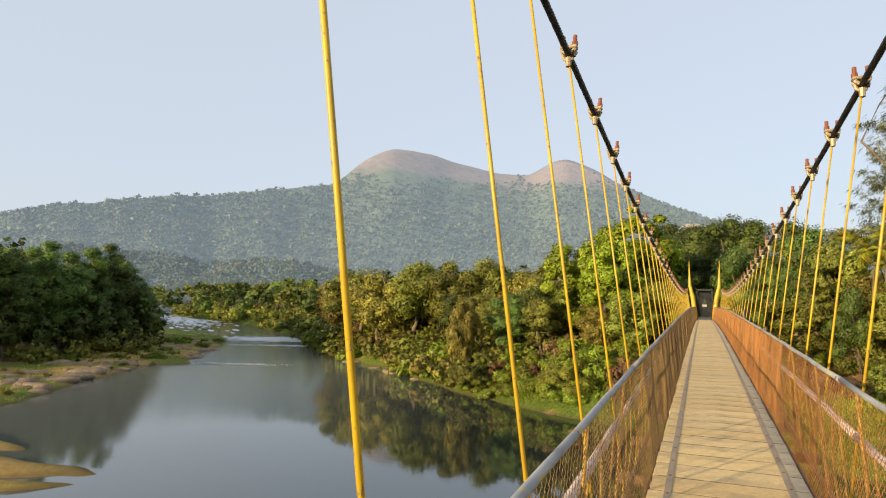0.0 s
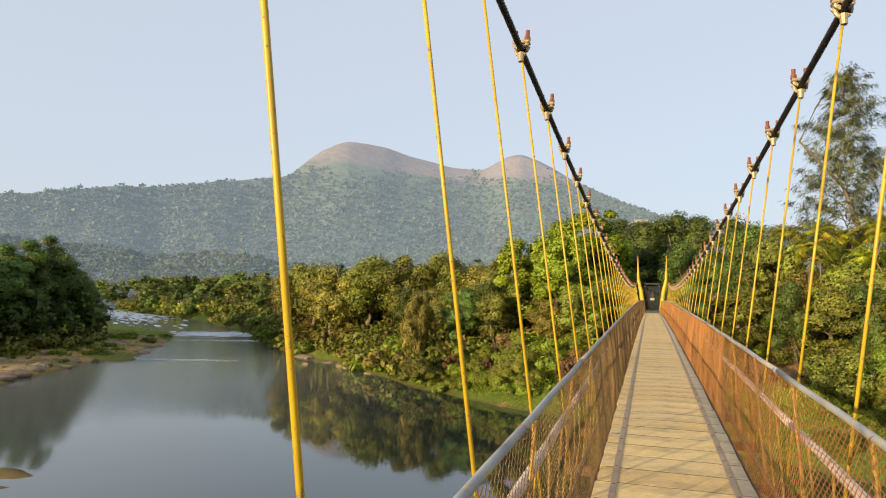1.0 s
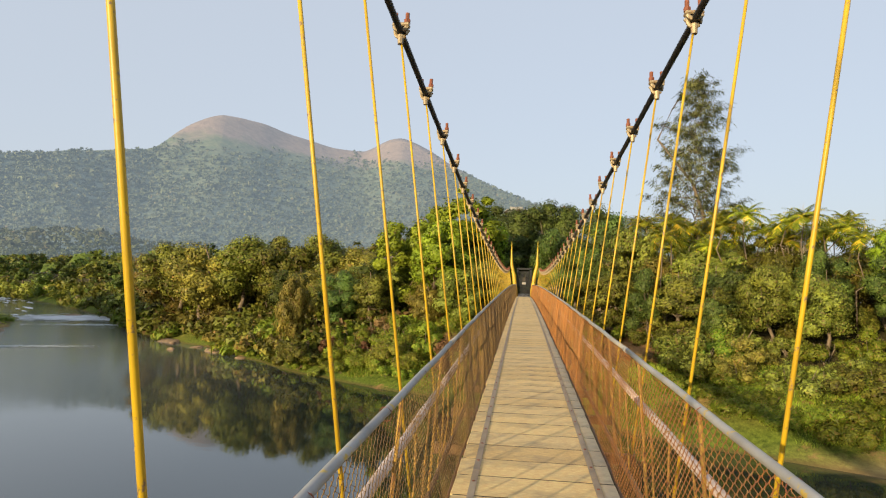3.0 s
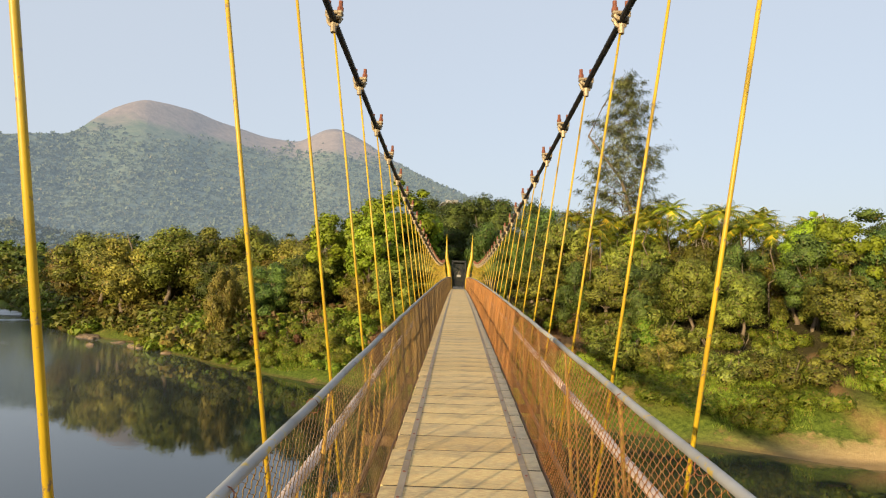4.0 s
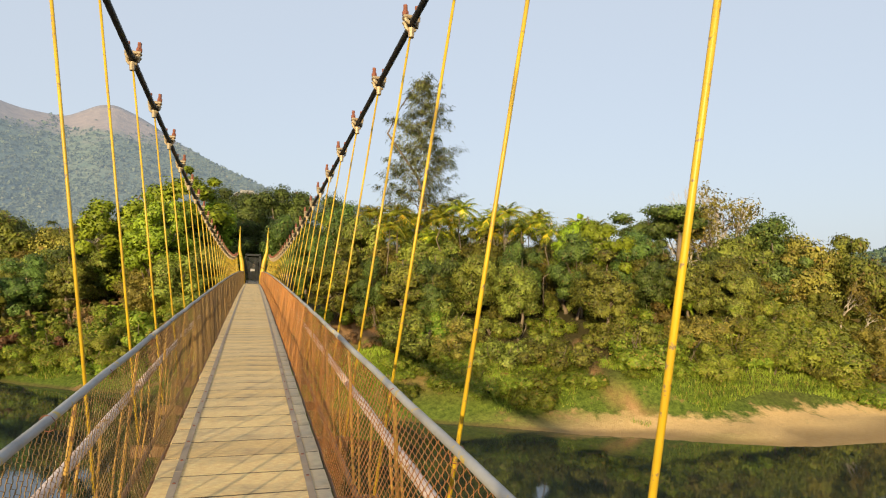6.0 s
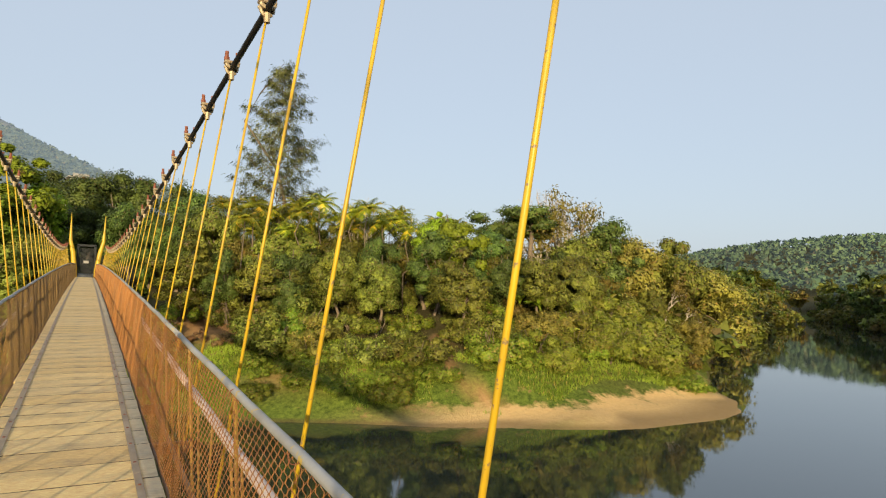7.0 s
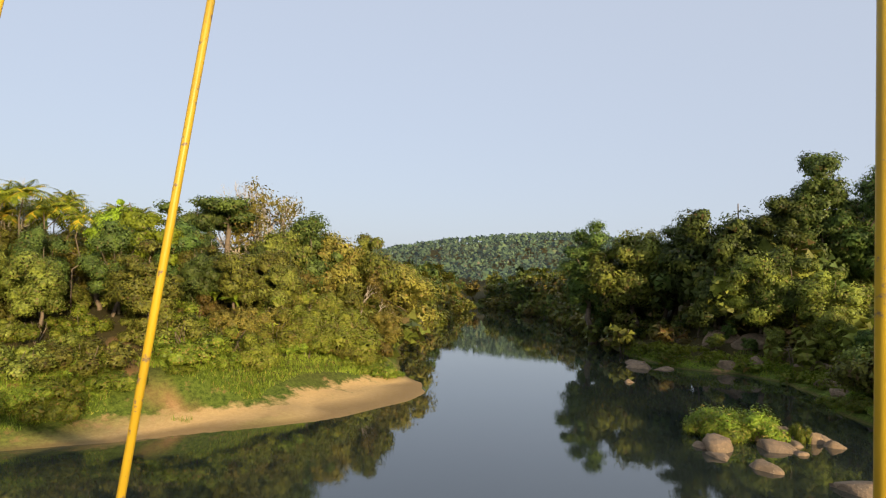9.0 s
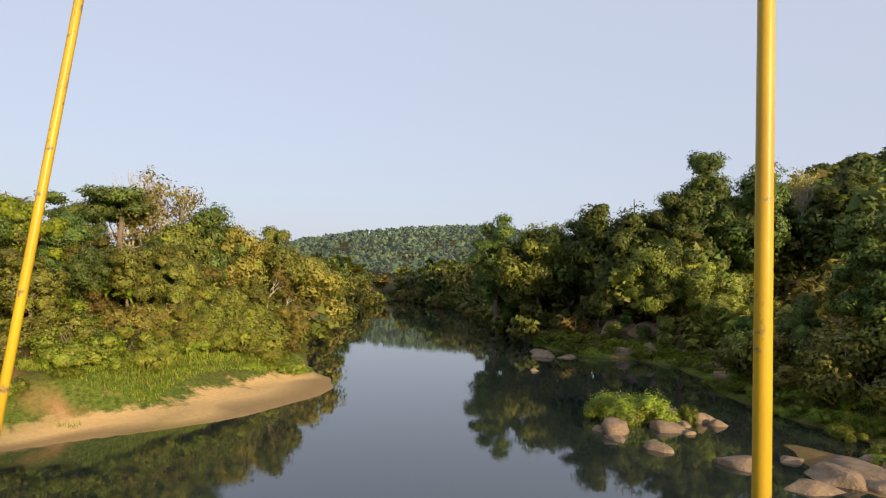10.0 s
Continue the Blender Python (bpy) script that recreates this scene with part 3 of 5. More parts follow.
# steel strips bolted along the deck
head = Heap().add(*tube([(0, 0, 0.0), (0, 0, 0.006)], [0.013, 0.009], 8)).mesh("bolt_head", RUSTY)
for side in (-1, 1):
    y0 = START
    while y0 < END:
        y1 = min(y0 + 3.98, END)
        bm = box_bm(0.050, y1 - y0 - 0.006, 0.006, (side * 0.445, (y0 + y1) / 2, 0.0085), 0.0015)
        bmesh.ops.subdivide_edges(bm, edges=[e for e in bm.edges if e.calc_length() > 1], cuts=5)
        st = part("steel_strip", bm, STRIP, bridge, "flat steel strip with bolt heads")
        if -1 < y1 and y0 < 16:
            for i in range(8):
                part("bolt_head", head, None, st).matrix_basis = Matrix.Translation((side * 0.445, y0 + 0.25 + 0.4975 * i, 0.0105))
        y0 = y1

# thin upright rods between the beams and the middle pipe, none quite straight, and wire ties at the handrail
rng = random.Random(8)
for side in (-1, 1):
    y = -2.0
    while y < 30:
        a, b = rng.uniform(-0.05, 0.05), rng.uniform(-0.05, 0.05)
        rod = Heap().add(*tube([(side * 0.785, y + a, -0.12), (side * rng.uniform(0.735, 0.785), y + (a + b) / 2, 0.25), (side * 0.745, y + b, 0.62)], 0.0075, 6))
        part("upright_rod", rod.mesh("upright_rod", OCHRE), None, bridge)
        y += rng.uniform(0.25, 0.75)
tie = Heap().add(*tube([(0.025 * math.cos(a), 0, 0.030 * math.sin(a)) for a in np.linspace(0, 5.6, 12)], 0.0018, 5)).mesh("wire_tie", RUSTY)
for side in (-1, 1):
    y = 0.4
    while y < 12:
        part("wire_tie", tie, None, bridge, "rusty twisted wire tie").matrix_basis = pose(side * 0.66, y, 0.966, rng.uniform(-10, 10), rng.uniform(0, 360), rng.uniform(-15, 15))
        y += rng.uniform(0.6, 1.3)

# packed dirt in the joints between the slabs
JOINT = 0.098
joint_me = mesh_from("joint", [], [], DIRT)
bm = box_bm(2 * HALF - 0.02, 0.018, 0.02, (0, 0, -0.0082))
bm.to_mesh(joint_me)
bm.free()
for i in range(1, int((END - START) / SLAB_STEP)):
    part("joint", joint_me, None, bridge).matrix_basis = pose(0, START + JOINT + SLAB_STEP * i, 0)

# deck slabs, one object each on a few shared meshes
rng = random.Random(3)
slabs = []
for v in range(5):
    bm = box_bm(2 * HALF, SLAB_STEP - 0.013, 0.05, (0, 0, -0.0215), 0.0025)
    for vert in bm.verts:
        vert.co.x += rng.uniform(-0.006, 0.006)
        vert.co.y += rng.uniform(-0.004, 0.004)
        vert.co.z += rng.uniform(-0.003, 0.001)
    me = bpy.data.meshes.new("deck_slab")
    bm.to_mesh(me)
    bm.free()
    me.materials.append(SLAB)
    slabs.append(me)
for i in range(int((END - START) / SLAB_STEP)):
    ob = part("deck_slab", rng.choice(slabs), None, bridge)
    ob.matrix_basis = pose(rng.uniform(-0.006, 0.006), START + JOINT + SLAB_STEP * (i + 0.5), 0, rng.uniform(-0.15, 0.15), 0, rng.choice((0, 180)) + rng.uniform(-0.2, 0.2))

# far portal: two leaning tapered posts and a dark gate
for side in (-1, 1):
    heap = Heap().add(*tube([(side * 0.70, END, -2.0), (side * 0.72, END, 1.0), (side * 0.88, END, 2.3), (side * 1.08, END, 3.2), (side * 1.10, END, 4.1), (side * 1.12, END, 5.2)],
                            [0.20, 0.18, 0.17, 0.13, 0.07, 0.02], 10))
    part("tower_post", heap.mesh("tower_post", YELLOW, True), None, bridge, "tapering yellow tower post")
for side in (-1, 1):
    part("gate_post", box_bm(0.16, 0.2, 2.5, (side * 0.56, END + 0.4, 1.15), 0.01), STEEL_DARK, bridge)
part("gate_beam", box_bm(1.28, 0.2, 0.16, (0, END + 0.4, 2.40), 0.01), STEEL_DARK, bridge)
# close-set dark bars, added in place of the shade within the opening
for i in range(13):
    part("gate_bar", box_bm(0.045, 0.03, 2.2, (-0.42 + 0.07 * i, END + 0.4, 1.1)), STEEL_DARK, bridge)
part("sign_plate", box_bm(0.34, 0.02, 0.2, (0, END + 0.28, 1.15), 0.004), CONCRETE, bridge, "pale weathered sign plate")
# everything carried by the deck follows its camber; what hangs from the cables stays
for ob in bridge.children_recursive:
    kind = ob.name.split(".")[0]
    if kind in ("main_cable", "hanger", "clamp", "bolt", "tower_post"):
        continue
    own = ob.matrix_basis.translation.y
    if own:
        ob.matrix_basis = Matrix.Translation((0, 0, camber(own))) @ ob.matrix_basis
        if kind in ("deck_slab", "joint"):
            ob.matrix_basis = ob.matrix_basis @ Matrix.Rotation(math.copysign(1, ob.matrix_basis[1][1]) * math.atan(-0.00068 * (own - 40)), 4, "X")
    else:
        co = np.empty(len(ob.data.vertices) * 3, np.float32)
        ob.data.vertices.foreach_get("co", co)
        co = co.reshape(-1, 3)
        co[:, 2] += camber(co[:, 1])
        ob.data.vertices.foreach_set("co", co.ravel())
        ob.data.update()
abut = new("abutment", mesh_from("abutment", [], [], CONCRETE))
bm = box_bm(2.6, 22.0, 9.0, (0, END + 11.1, -4.08), 0.05)
bm.to_mesh(abut.data)
bm.free()
tagged(abut, "plain grey concrete block carrying the bridge end", "abutment", kind="structure")
abut2 = new("abutment", mesh_from("abutment", [], [], CONCRETE))
bm = box_bm(2.6, 6.0, 9.0, (0, START - 3.05, -4.80), 0.05)
bm.to_mesh(abut2.data)
bm.free()
tagged(abut2, "plain grey concrete block carrying the bridge end", "abutment", kind="structure")

# ---- plants ----
def unit(a):
    return a / np.maximum(np.linalg.norm(a, axis=-1, keepdims=True), 1e-9)


def leaves(centres, radii, per, size, seed, slim=0.5, up=0.35, squash=0.8, shell=0.55, mess=0.42):
    """Many small three-cornered leaves round the centres of clumps: corners and soft normals."""
    r = np.random.default_rng(seed)
    centres, radii = np.asarray(centres, float), np.asarray(radii, float)
    c = np.repeat(np.arange(len(centres)), per)
    d = unit(r.normal(size=(len(c), 3)))
    far = (shell - 0.12 + (1.12 - shell) * r.random(len(c)) ** 0.6 + 0.10 * r.normal(size=len(c)))[:, None] * radii[c][:, None]
    far = far * (1 + 0.22 * np.sin(5 * d[:, :1] + c[:, None]) * np.sin(6 * d[:, 2:] + 2 * c[:, None]))
    p = centres[c] + d * far * np.array([1, 1, squash])
    nrm = unit(d + np.array([0, 0, up]) + mess * r.normal(size=d.shape))
    t = unit(np.cross(nrm, r.normal(size=d.shape)))
    b = np.cross(nrm, t)
    s = size * (0.6 + 0.8 * r.random(len(c)))[:, None]
    v = np.stack([p - t * s * 0.5, p + t * s * 0.5, p + b * s * slim - nrm * s * 0.15], 1).reshape(-1, 3)
    whole = unit(p - centres.mean(0))
    soft = unit(0.52 * d + 0.45 * whole + 0.70 * nrm)
    return v, np.repeat(soft, 3, 0)


def core_shape():
    """A cube rounded to a ball: 48 loose triangles."""
    g = np.linspace(-1, 1, 3)
    quads = []
    for axis in range(3):
        for sg in (-1, 1):
            for i in range(2):
                for j in range(2):
                    q = []
                    for u, w in ((i, j), (i + 1, j), (i + 1, j + 1), (i, j + 1)):
                        p = [0, 0, 0]
                        p[axis], p[(axis + 1) % 3], p[(axis + 2) % 3] = sg, g[u], g[w]
                        q.append(p)
                    quads.append(q)
    q = np.array(quads, float)[:, [0, 1, 2, 0, 2, 3]].reshape(-1, 3, 3)
    out = np.cross(q[:, 1] - q[:, 0], q[:, 2] - q[:, 0])
    turn = (out * q.mean(1)).sum(1) < 0
    q[turn] = q[turn][:, ::-1]
    return q / np.linalg.norm(q, axis=2, keepdims=True)


CORE = core_shape()


def leafy(name, centres, radii, per, size, seed, mat, slim=0.5, up=0.35, squash=0.8, shell=0.55, mess=0.42, core=0.55):
    """A crown: dense inner masses of foliage and loose leaves round them."""
    v, soft = leaves(centres, radii, int(per * 4.6), size * 0.74, seed, slim, up, squash, shell, mess)
    r = np.random.default_rng(seed + 9)
    c, rad = np.asarray(centres, float), np.asarray(radii, float)
    k = CORE[None] * (rad * core)[:, None, None, None] * np.array([1, 1, squash])
    k = k * (1 + 0.25 * np.sin(7 * k[..., :1] + 5 * k[..., 1:2] + 9 * k[..., 2:]))
    k = (k + c[:, None, None, :]).reshape(-1, 3)
    ball = np.broadcast_to(CORE[None], (len(c), *CORE.shape)).reshape(-1, 3)
    ball = unit(ball + 0.7 * np.repeat(r.normal(size=(len(ball) // 3, 3)), 3, 0))
    v, soft = np.concatenate([v, k]), np.concatenate([soft, ball])
    return cloud_mesh(name, v, np.arange(len(v)).reshape(-1, 3), mat, soft)


def crown_clumps(r, n, wide, low, high, lump=0.3, top_heavy=0.0, puff=1.0):
    """Clump centres filling an uneven crown between two heights."""
    c, rad = [], []
    mid, half = (low + high) / 2, (high - low) / 2
    bias = r.normal(size=(5, 3))
    while len(c) < n:
        d = r.normal(size=3)
        d /= np.linalg.norm(d)
        grow = 1 + lump * np.tanh(sum(np.maximum(0, d @ b) for b in bias) - 2.0)
        s = r.random() ** 0.33 * 0.88
        p = np.array([d[0] * wide * s * grow, d[1] * wide * s * grow, mid + d[2] * half * s * grow])
        if top_heavy and p[2] < mid and r.random() < top_heavy:
            continue
        c.append(p)
        rad.append(wide * puff * (0.13 + 0.25 * r.random()))
    return c, rad


def limb(heap, a, b, ra, rb, r, bends=3, sides=5):
    a, b = np.asarray(a, float), np.asarray(b, float)
    pts = [a + (b - a) * i / bends + (r.normal(size=3) * 0.05 * np.linalg.norm(b - a) if 0 < i < bends else 0) for i in range(bends + 1)]
    heap.add(*tube([tuple(p) for p in pts], [ra + (rb - ra) * i / bends for i in range(bends + 1)], sides))


def thing(name, label, category, parts, group=""):
    ob = new(name)
    for pname, me in parts:
        part(pname, me, None, ob)
    return tagged(ob, label, category, group)


def broad_tree(seed, h, wide, low, leaf, leaf_size, clumps, per, label, bark=None, lump=0.35, top_heavy=0.2, slim=0.72, shell=0.62, squash=0.75, puff=1.0, mess=0.42, core=0.55):
    r = np.random.default_rng(seed)
    c, rad = crown_clumps(r, clumps, wide, low, h - 0.22 * wide, lump, top_heavy, puff)
    crown = leafy("crown", c, rad, per, leaf_size, seed + 1, leaf, slim, 0.35, squash, shell, mess, core)
    heap = Heap()
    fork = np.array([r.normal() * 0.2, r.normal() * 0.2, low + (h - low) * 0.2])
    limb(heap, (0, 0, -0.8), fork, 0.028 * h, 0.018 * h, r, 4, 8)
    limb(heap, fork, (fork[0] * 1.5, fork[1] * 1.5, low + (h - low) * 0.8), 0.016 * h, 0.004 * h, r, 3, 6)
    for p in sorted(c, key=lambda q: r.random())[:11]:
        limb(heap, fork + (0, 0, r.random() * (h - low) * 0.25), p, 0.009 * h, 0.002 * h, r)
    return thing("tree", label, "tree", [("trunk", heap.mesh("trunk", bark or BARK, True)), ("crown", crown)])


def bush(seed, h, wide, leaf, leaf_size, clumps, per, label, slim=0.7, up=0.4):
    r = np.random.default_rng(seed)
    c, rad = [], []
    for _ in range(clumps):
        a, s = r.random() * 6.283, r.random() ** 0.5
        top = h * (1 - 0.75 * s * s) * (0.75 + 0.4 * r.random())
        c.append((wide * s * math.cos(a), wide * s * math.sin(a), top * (0.25 + 0.6 * r.random())))
        rad.append(wide * (0.16 + 0.26 * r.random()))
    mass = leafy("foliage", c, rad, per, leaf_size, seed + 1, leaf, slim, up, 0.85)
    heap = Heap()
    for _ in range(5):
        a = r.random() * 6.283
        limb(heap, (0.2 * math.cos(a), 0.2 * math.sin(a), -0.5), (wide * 0.5 * math.cos(a), wide * 0.5 * math.sin(a), h * 0.6), 0.05, 0.015, r)
    return thing("bush", label, "bush", [("woody_base", heap.mesh("woody_base", BARK)), ("foliage", mass)])


def palm(seed, h, label, fronds=19, reach=2.5):
    r = np.random.default_rng(seed)
    heap, v, f = Heap(), [], []
    lean = r.normal(size=2) * 0.25
    limb(heap, (0, 0, -0.6), (lean[0], lean[1], h), 0.085, 0.05, r, 5, 7)
    for i in range(fronds):
        a, rise = i * 2.399 + r.random() * 0.4, 0.25 + 1.2 * (i / fronds)
        n = 13
        prev = None
        for k in range(n + 1):
            s = k / n
            out = reach * s * (0.55 + 0.45 * math.cos(rise))
            z = h + reach * (math.sin(rise) * s * 0.9 - 0.75 * s * s * (1.3 - rise * 0.5))
            p = np.array([lean[0] + out * math.cos(a), lean[1] + out * math.sin(a), z])
            if prev is not None:
                side = np.array([-math.sin(a), math.cos(a), 0])
                ln = 0.85 * math.sin(math.pi * min(1, s * 0.9 + 0.1)) + 0.08
                for sg in (-1, 1):
                    tip = p + side * sg * ln * 0.8 + (p - prev) * 0.6 - np.array([0, 0, ln * 0.45])
                    m = (prev + p) / 2
                    base = len(v)
                    v += [prev, m + (tip - m) * 0.5 + np.array([0, 0, 0.06]), tip, p]
                    f.append((base, base + 1, base + 2, base + 3))
            prev = p
    return thing("palm", label, "palm tree", [("trunk", heap.mesh("trunk", BARK, True)), ("frond_crown", cloud_mesh("frond_crown", np.array(v), np.array(f), L_PALM))])


def banana(seed, label):
    r = np.random.default_rng(seed)
    heap = Heap()
    limb(heap, (0, 0, -0.3), (0.1, 0, 1.6), 0.13, 0.08, r, 3, 7)
    parts = [("stem", heap.mesh("stem", L_LIGHT, True))]
    for i in range(8):
        v, f = [], []
        a, rise = i * 2.399, 0.5 + 0.9 * r.random()
        n, length = 7, 1.6 + 0.7 * r.random()
        for k in range(n + 1):
            s = k / n
            p = np.array([0.1 + length * s * math.cos(rise) * math.cos(a), length * s * math.cos(rise) * math.sin(a), 1.5 + length * (math.sin(rise) * s - 0.55 * s * s)])
            w = 0.26 * math.sin(math.pi * min(1.0, 0.12 + 0.86 * s))
            out = np.array([-math.sin(a), math.cos(a), 0]) * w
            v += [p - out - (0, 0, w * 0.25), p, p + out - (0, 0, w * 0.25)]
            if k:
                b = 3 * k
                f += [(b - 3, b - 2, b + 1, b), (b - 2, b - 1, b + 2, b + 1)]
        parts.append(("leaf", cloud_mesh("leaf", np.array(v), np.array(f), L_LIGHT)))
    return thing("banana_plant", label, "plant", parts)


def casuarina(seed, h, label):
    """Ascending limbs, each hung with loose tufts of drooping needles; open to the sky between them."""
    r = np.random.default_rng(seed)
    heap, c, rad = Heap(), [], []
    limb(heap, (0, 0, -1), (0.3, 0.2, h * 0.985), 0.30, 0.03, r, 7, 8)
    n = 92
    for i in range(n):
        s = 0.26 + 0.71 * i / n
        z, a = h * s, i * 2.399 + r.normal() * 0.4
        reach = 0.35 + 4.4 * min(1.0, (1.0 - s) / 0.50) ** 0.70 * (0.45 + 0.65 * r.random())
        root = np.array([0.3 * s, 0.2 * s, z])
        tip = root + np.array([reach * math.cos(a), reach * math.sin(a), reach * (0.42 + 0.2 * r.normal())])
        limb(heap, root, tip, 0.055 * (1.1 - s) + 0.018, 0.012, r, 3, 4)
        for q in np.linspace(0.38, 1.02, 4 + int(reach * 1.4)):
            p = root * (1 - q) + tip * q
            side = r.normal(size=3) * np.array([0.45, 0.45, 0.25]) * min(1.0, reach / 2.2)
            limb(heap, p, p + side, 0.014, 0.006, r, 2, 3)
            c.append(p + side)
            rad.append(0.20 + 0.22 * r.random())
    rr = np.random.default_rng(seed + 5)
    k = np.repeat(np.arange(len(c)), 30)
    c = np.array(c)
    off = rr.normal(size=(len(k), 3))
    p = c[k] + off * np.array(rad)[k][:, None] * np.array([0.8, 0.8, 0.6])
    out = unit(c[k] * [1, 1, 0])
    d = unit(rr.normal(size=p.shape) * [0.45, 0.45, 0.3] + out * 0.5 + [0, 0, -0.55])
    w = unit(np.cross(d, rr.normal(size=p.shape)))
    ln = (0.28 + 0.42 * rr.random(len(k)))[:, None]
    v = np.stack([p - w * 0.032, p + w * 0.032, p + d * ln], 1).reshape(-1, 3)
    soft = np.repeat(unit(out + 0.45 * unit(off) + [0, 0, 0.35]), 3, 0)
    return thing("casuarina_tree", label, "tree", [("trunk", heap.mesh("trunk", BARK, True)), ("crown", cloud_mesh("crown", v, np.arange(len(v)).reshape(-1, 3), L_CASU, soft))])


def bare_tree(seed, h, label, spread_by=0.5, twigs=4, mat=None, some_leaves=None):
    r = np.random.default_rng(seed)
    heap, ends = Heap(), []

    def grow(p, d, length, rad, depth):
        q = p + d * length
        limb(heap, p, q, rad, rad * 0.6, r, 3, 5 if depth > 1 else 7)
        if depth >= twigs:
            ends.append(q)
            return
        for _ in range(3 if depth else 4):
            e = d + r.normal(size=3) * spread_by + np.array([0, 0, 0.18])
            e /= np.linalg.norm(e)
            grow(p + d * length * (0.6 + 0.4 * r.random()), e, length * (0.58 + 0.2 * r.random()), rad * 0.55, depth + 1)

    grow(np.array([0, 0, -0.6]), np.array([0.04, 0.02, 1.0]), h * 0.40, 0.022 * h, 0)
    parts = [("trunk", heap.mesh("trunk", mat or PALE, True))]
    if some_leaves:
        v, soft = leaves(ends, [0.55] * len(ends), 26, 0.17, seed)
        parts.append(("crown", cloud_mesh("crown", v, np.arange(len(v)).reshape(-1, 3), some_leaves, soft)))
    return thing("bare_tree", label, "tree", parts)

# ---- kinds of plants, each built once; the firsts stand in the wood too ----
KINDS = {
    "mid": [broad_tree(11 + i, 10, 3.5, 1.0, L_MID, 0.31, 40, 125, "broad-leaved green tree in the riverside wood", puff=1.25, shell=0.75, mess=0.32) for i in range(3)],
    "dark": [broad_tree(31 + i, 11, 3.4, 0.9, L_DARK, 0.31, 34, 155, "dense dark green tree on the river bank", lump=0.45, puff=1.45, shell=0.78, mess=0.28) for i in range(3)],
    "tall": [broad_tree(41 + i, 20, 5.0, 2.5, L_DARK, 0.38, 76, 120, "tall billowing dark green tree above the shore", lump=0.35, puff=1.0, shell=0.78, mess=0.28) for i in range(2)],
    "ball": [broad_tree(47, 20, 3.0, 2.0, L_DARK, 0.36, 70, 120, "tall narrow dark green tree with a round top", lump=0.2, puff=1.55, shell=0.78, mess=0.28)],
    "light": [broad_tree(51 + i, 11, 3.0, 1.8, L_LIGHT, 0.33, 40, 98, "bright green leafy tree above the wood", lump=0.5, top_heavy=0.4) for i in range(2)],
    "olive": [broad_tree(71 + i, 9, 3.7, 0.6, L_OLIVE, 0.27, 44, 118, "olive-brown dusty tree on the bank", lump=0.3, top_heavy=0.1, puff=1.1, shell=0.75, mess=0.35) for i in range(3)],
    "layer": [broad_tree(91 + i, 10, 4.0, 1.6, L_MID, 0.31, 42, 115, "spreading tree with layered green foliage", lump=0.4, top_heavy=0.3, squash=0.52) for i in range(2)],
    "umbrella": [broad_tree(97, 12, 4.2, 7.6, L_DARK, 0.30, 30, 110, "tall dark tree with a flat spreading crown", lump=0.5, squash=0.5, shell=0.7)],
    "bush": [bush(111 + i, 2.6, 2.0, L_MID, 0.22, 14, 108, "leafy green bush on the river bank") for i in range(2)],
    "shrub": [bush(131 + i, 2.4, 1.9, L_GRASS, 0.21, 13, 108, "bright green shrub at the river edge") for i in range(2)],
    "reed": [bush(151 + i, 3.4, 2.6, L_REED, 0.26, 24, 190, "yellow-green feathery thicket on the bank", slim=0.28, up=0.9) for i in range(2)],
    "scrub": [bush(171 + i, 2.8, 2.2, L_OLIVE, 0.20, 15, 105, "dusty olive scrub on the slope") for i in range(2)],
    "cover": [bush(181 + i, 1.3, 2.2, L_GRASS, 0.22, 20, 105, "low green creeper mound on the bank", slim=0.35, up=0.8) for i in range(2)],
    "dry": [bush(191 + i, 2.2, 1.6, L_DRY, 0.24, 14, 46, "dry brown scrub on the slope") for i in range(2)],
    "palm": [palm(211 + i, 8.5 + 0.8 * i, "slender areca palm with arching fronds") for i in range(3)],
    "bare": [bare_tree(231 + i, 10, "leafless pale-barked tree above the wood", 0.5, 5) for i in range(2)],
    "thin": [bare_tree(251 + i, 7, "thin pale tree with sparse olive leaves", 0.45, 4, PALE, L_OLIVE) for i in range(2)],
    "banana": [banana(271 + i, "banana plant with broad light green leaves") for i in range(2)],
}
HEIGHT = {"mid": 10, "dark": 11, "tall": 20, "ball": 20, "light": 11, "olive": 9, "layer": 10, "umbrella": 12, "bush": 2.6, "shrub": 2.4, "reed": 3.4, "scrub": 2.8, "cover": 1.3, "dry": 2.2, "palm": 10, "bare": 10, "thin": 7, "banana": 3}
GROUPS = {"bush": "bank bushes", "shrub": "bank bushes", "reed": "bank bushes", "scrub": "bank bushes", "cover": "bank bushes", "dry": "bank bushes", "palm": "areca palms", "banana": "banana plants"}
used = {}
plant_rng = random.Random(17)


FAR = 88.0                 # beyond this the trees merge into one wood
far_trees = []


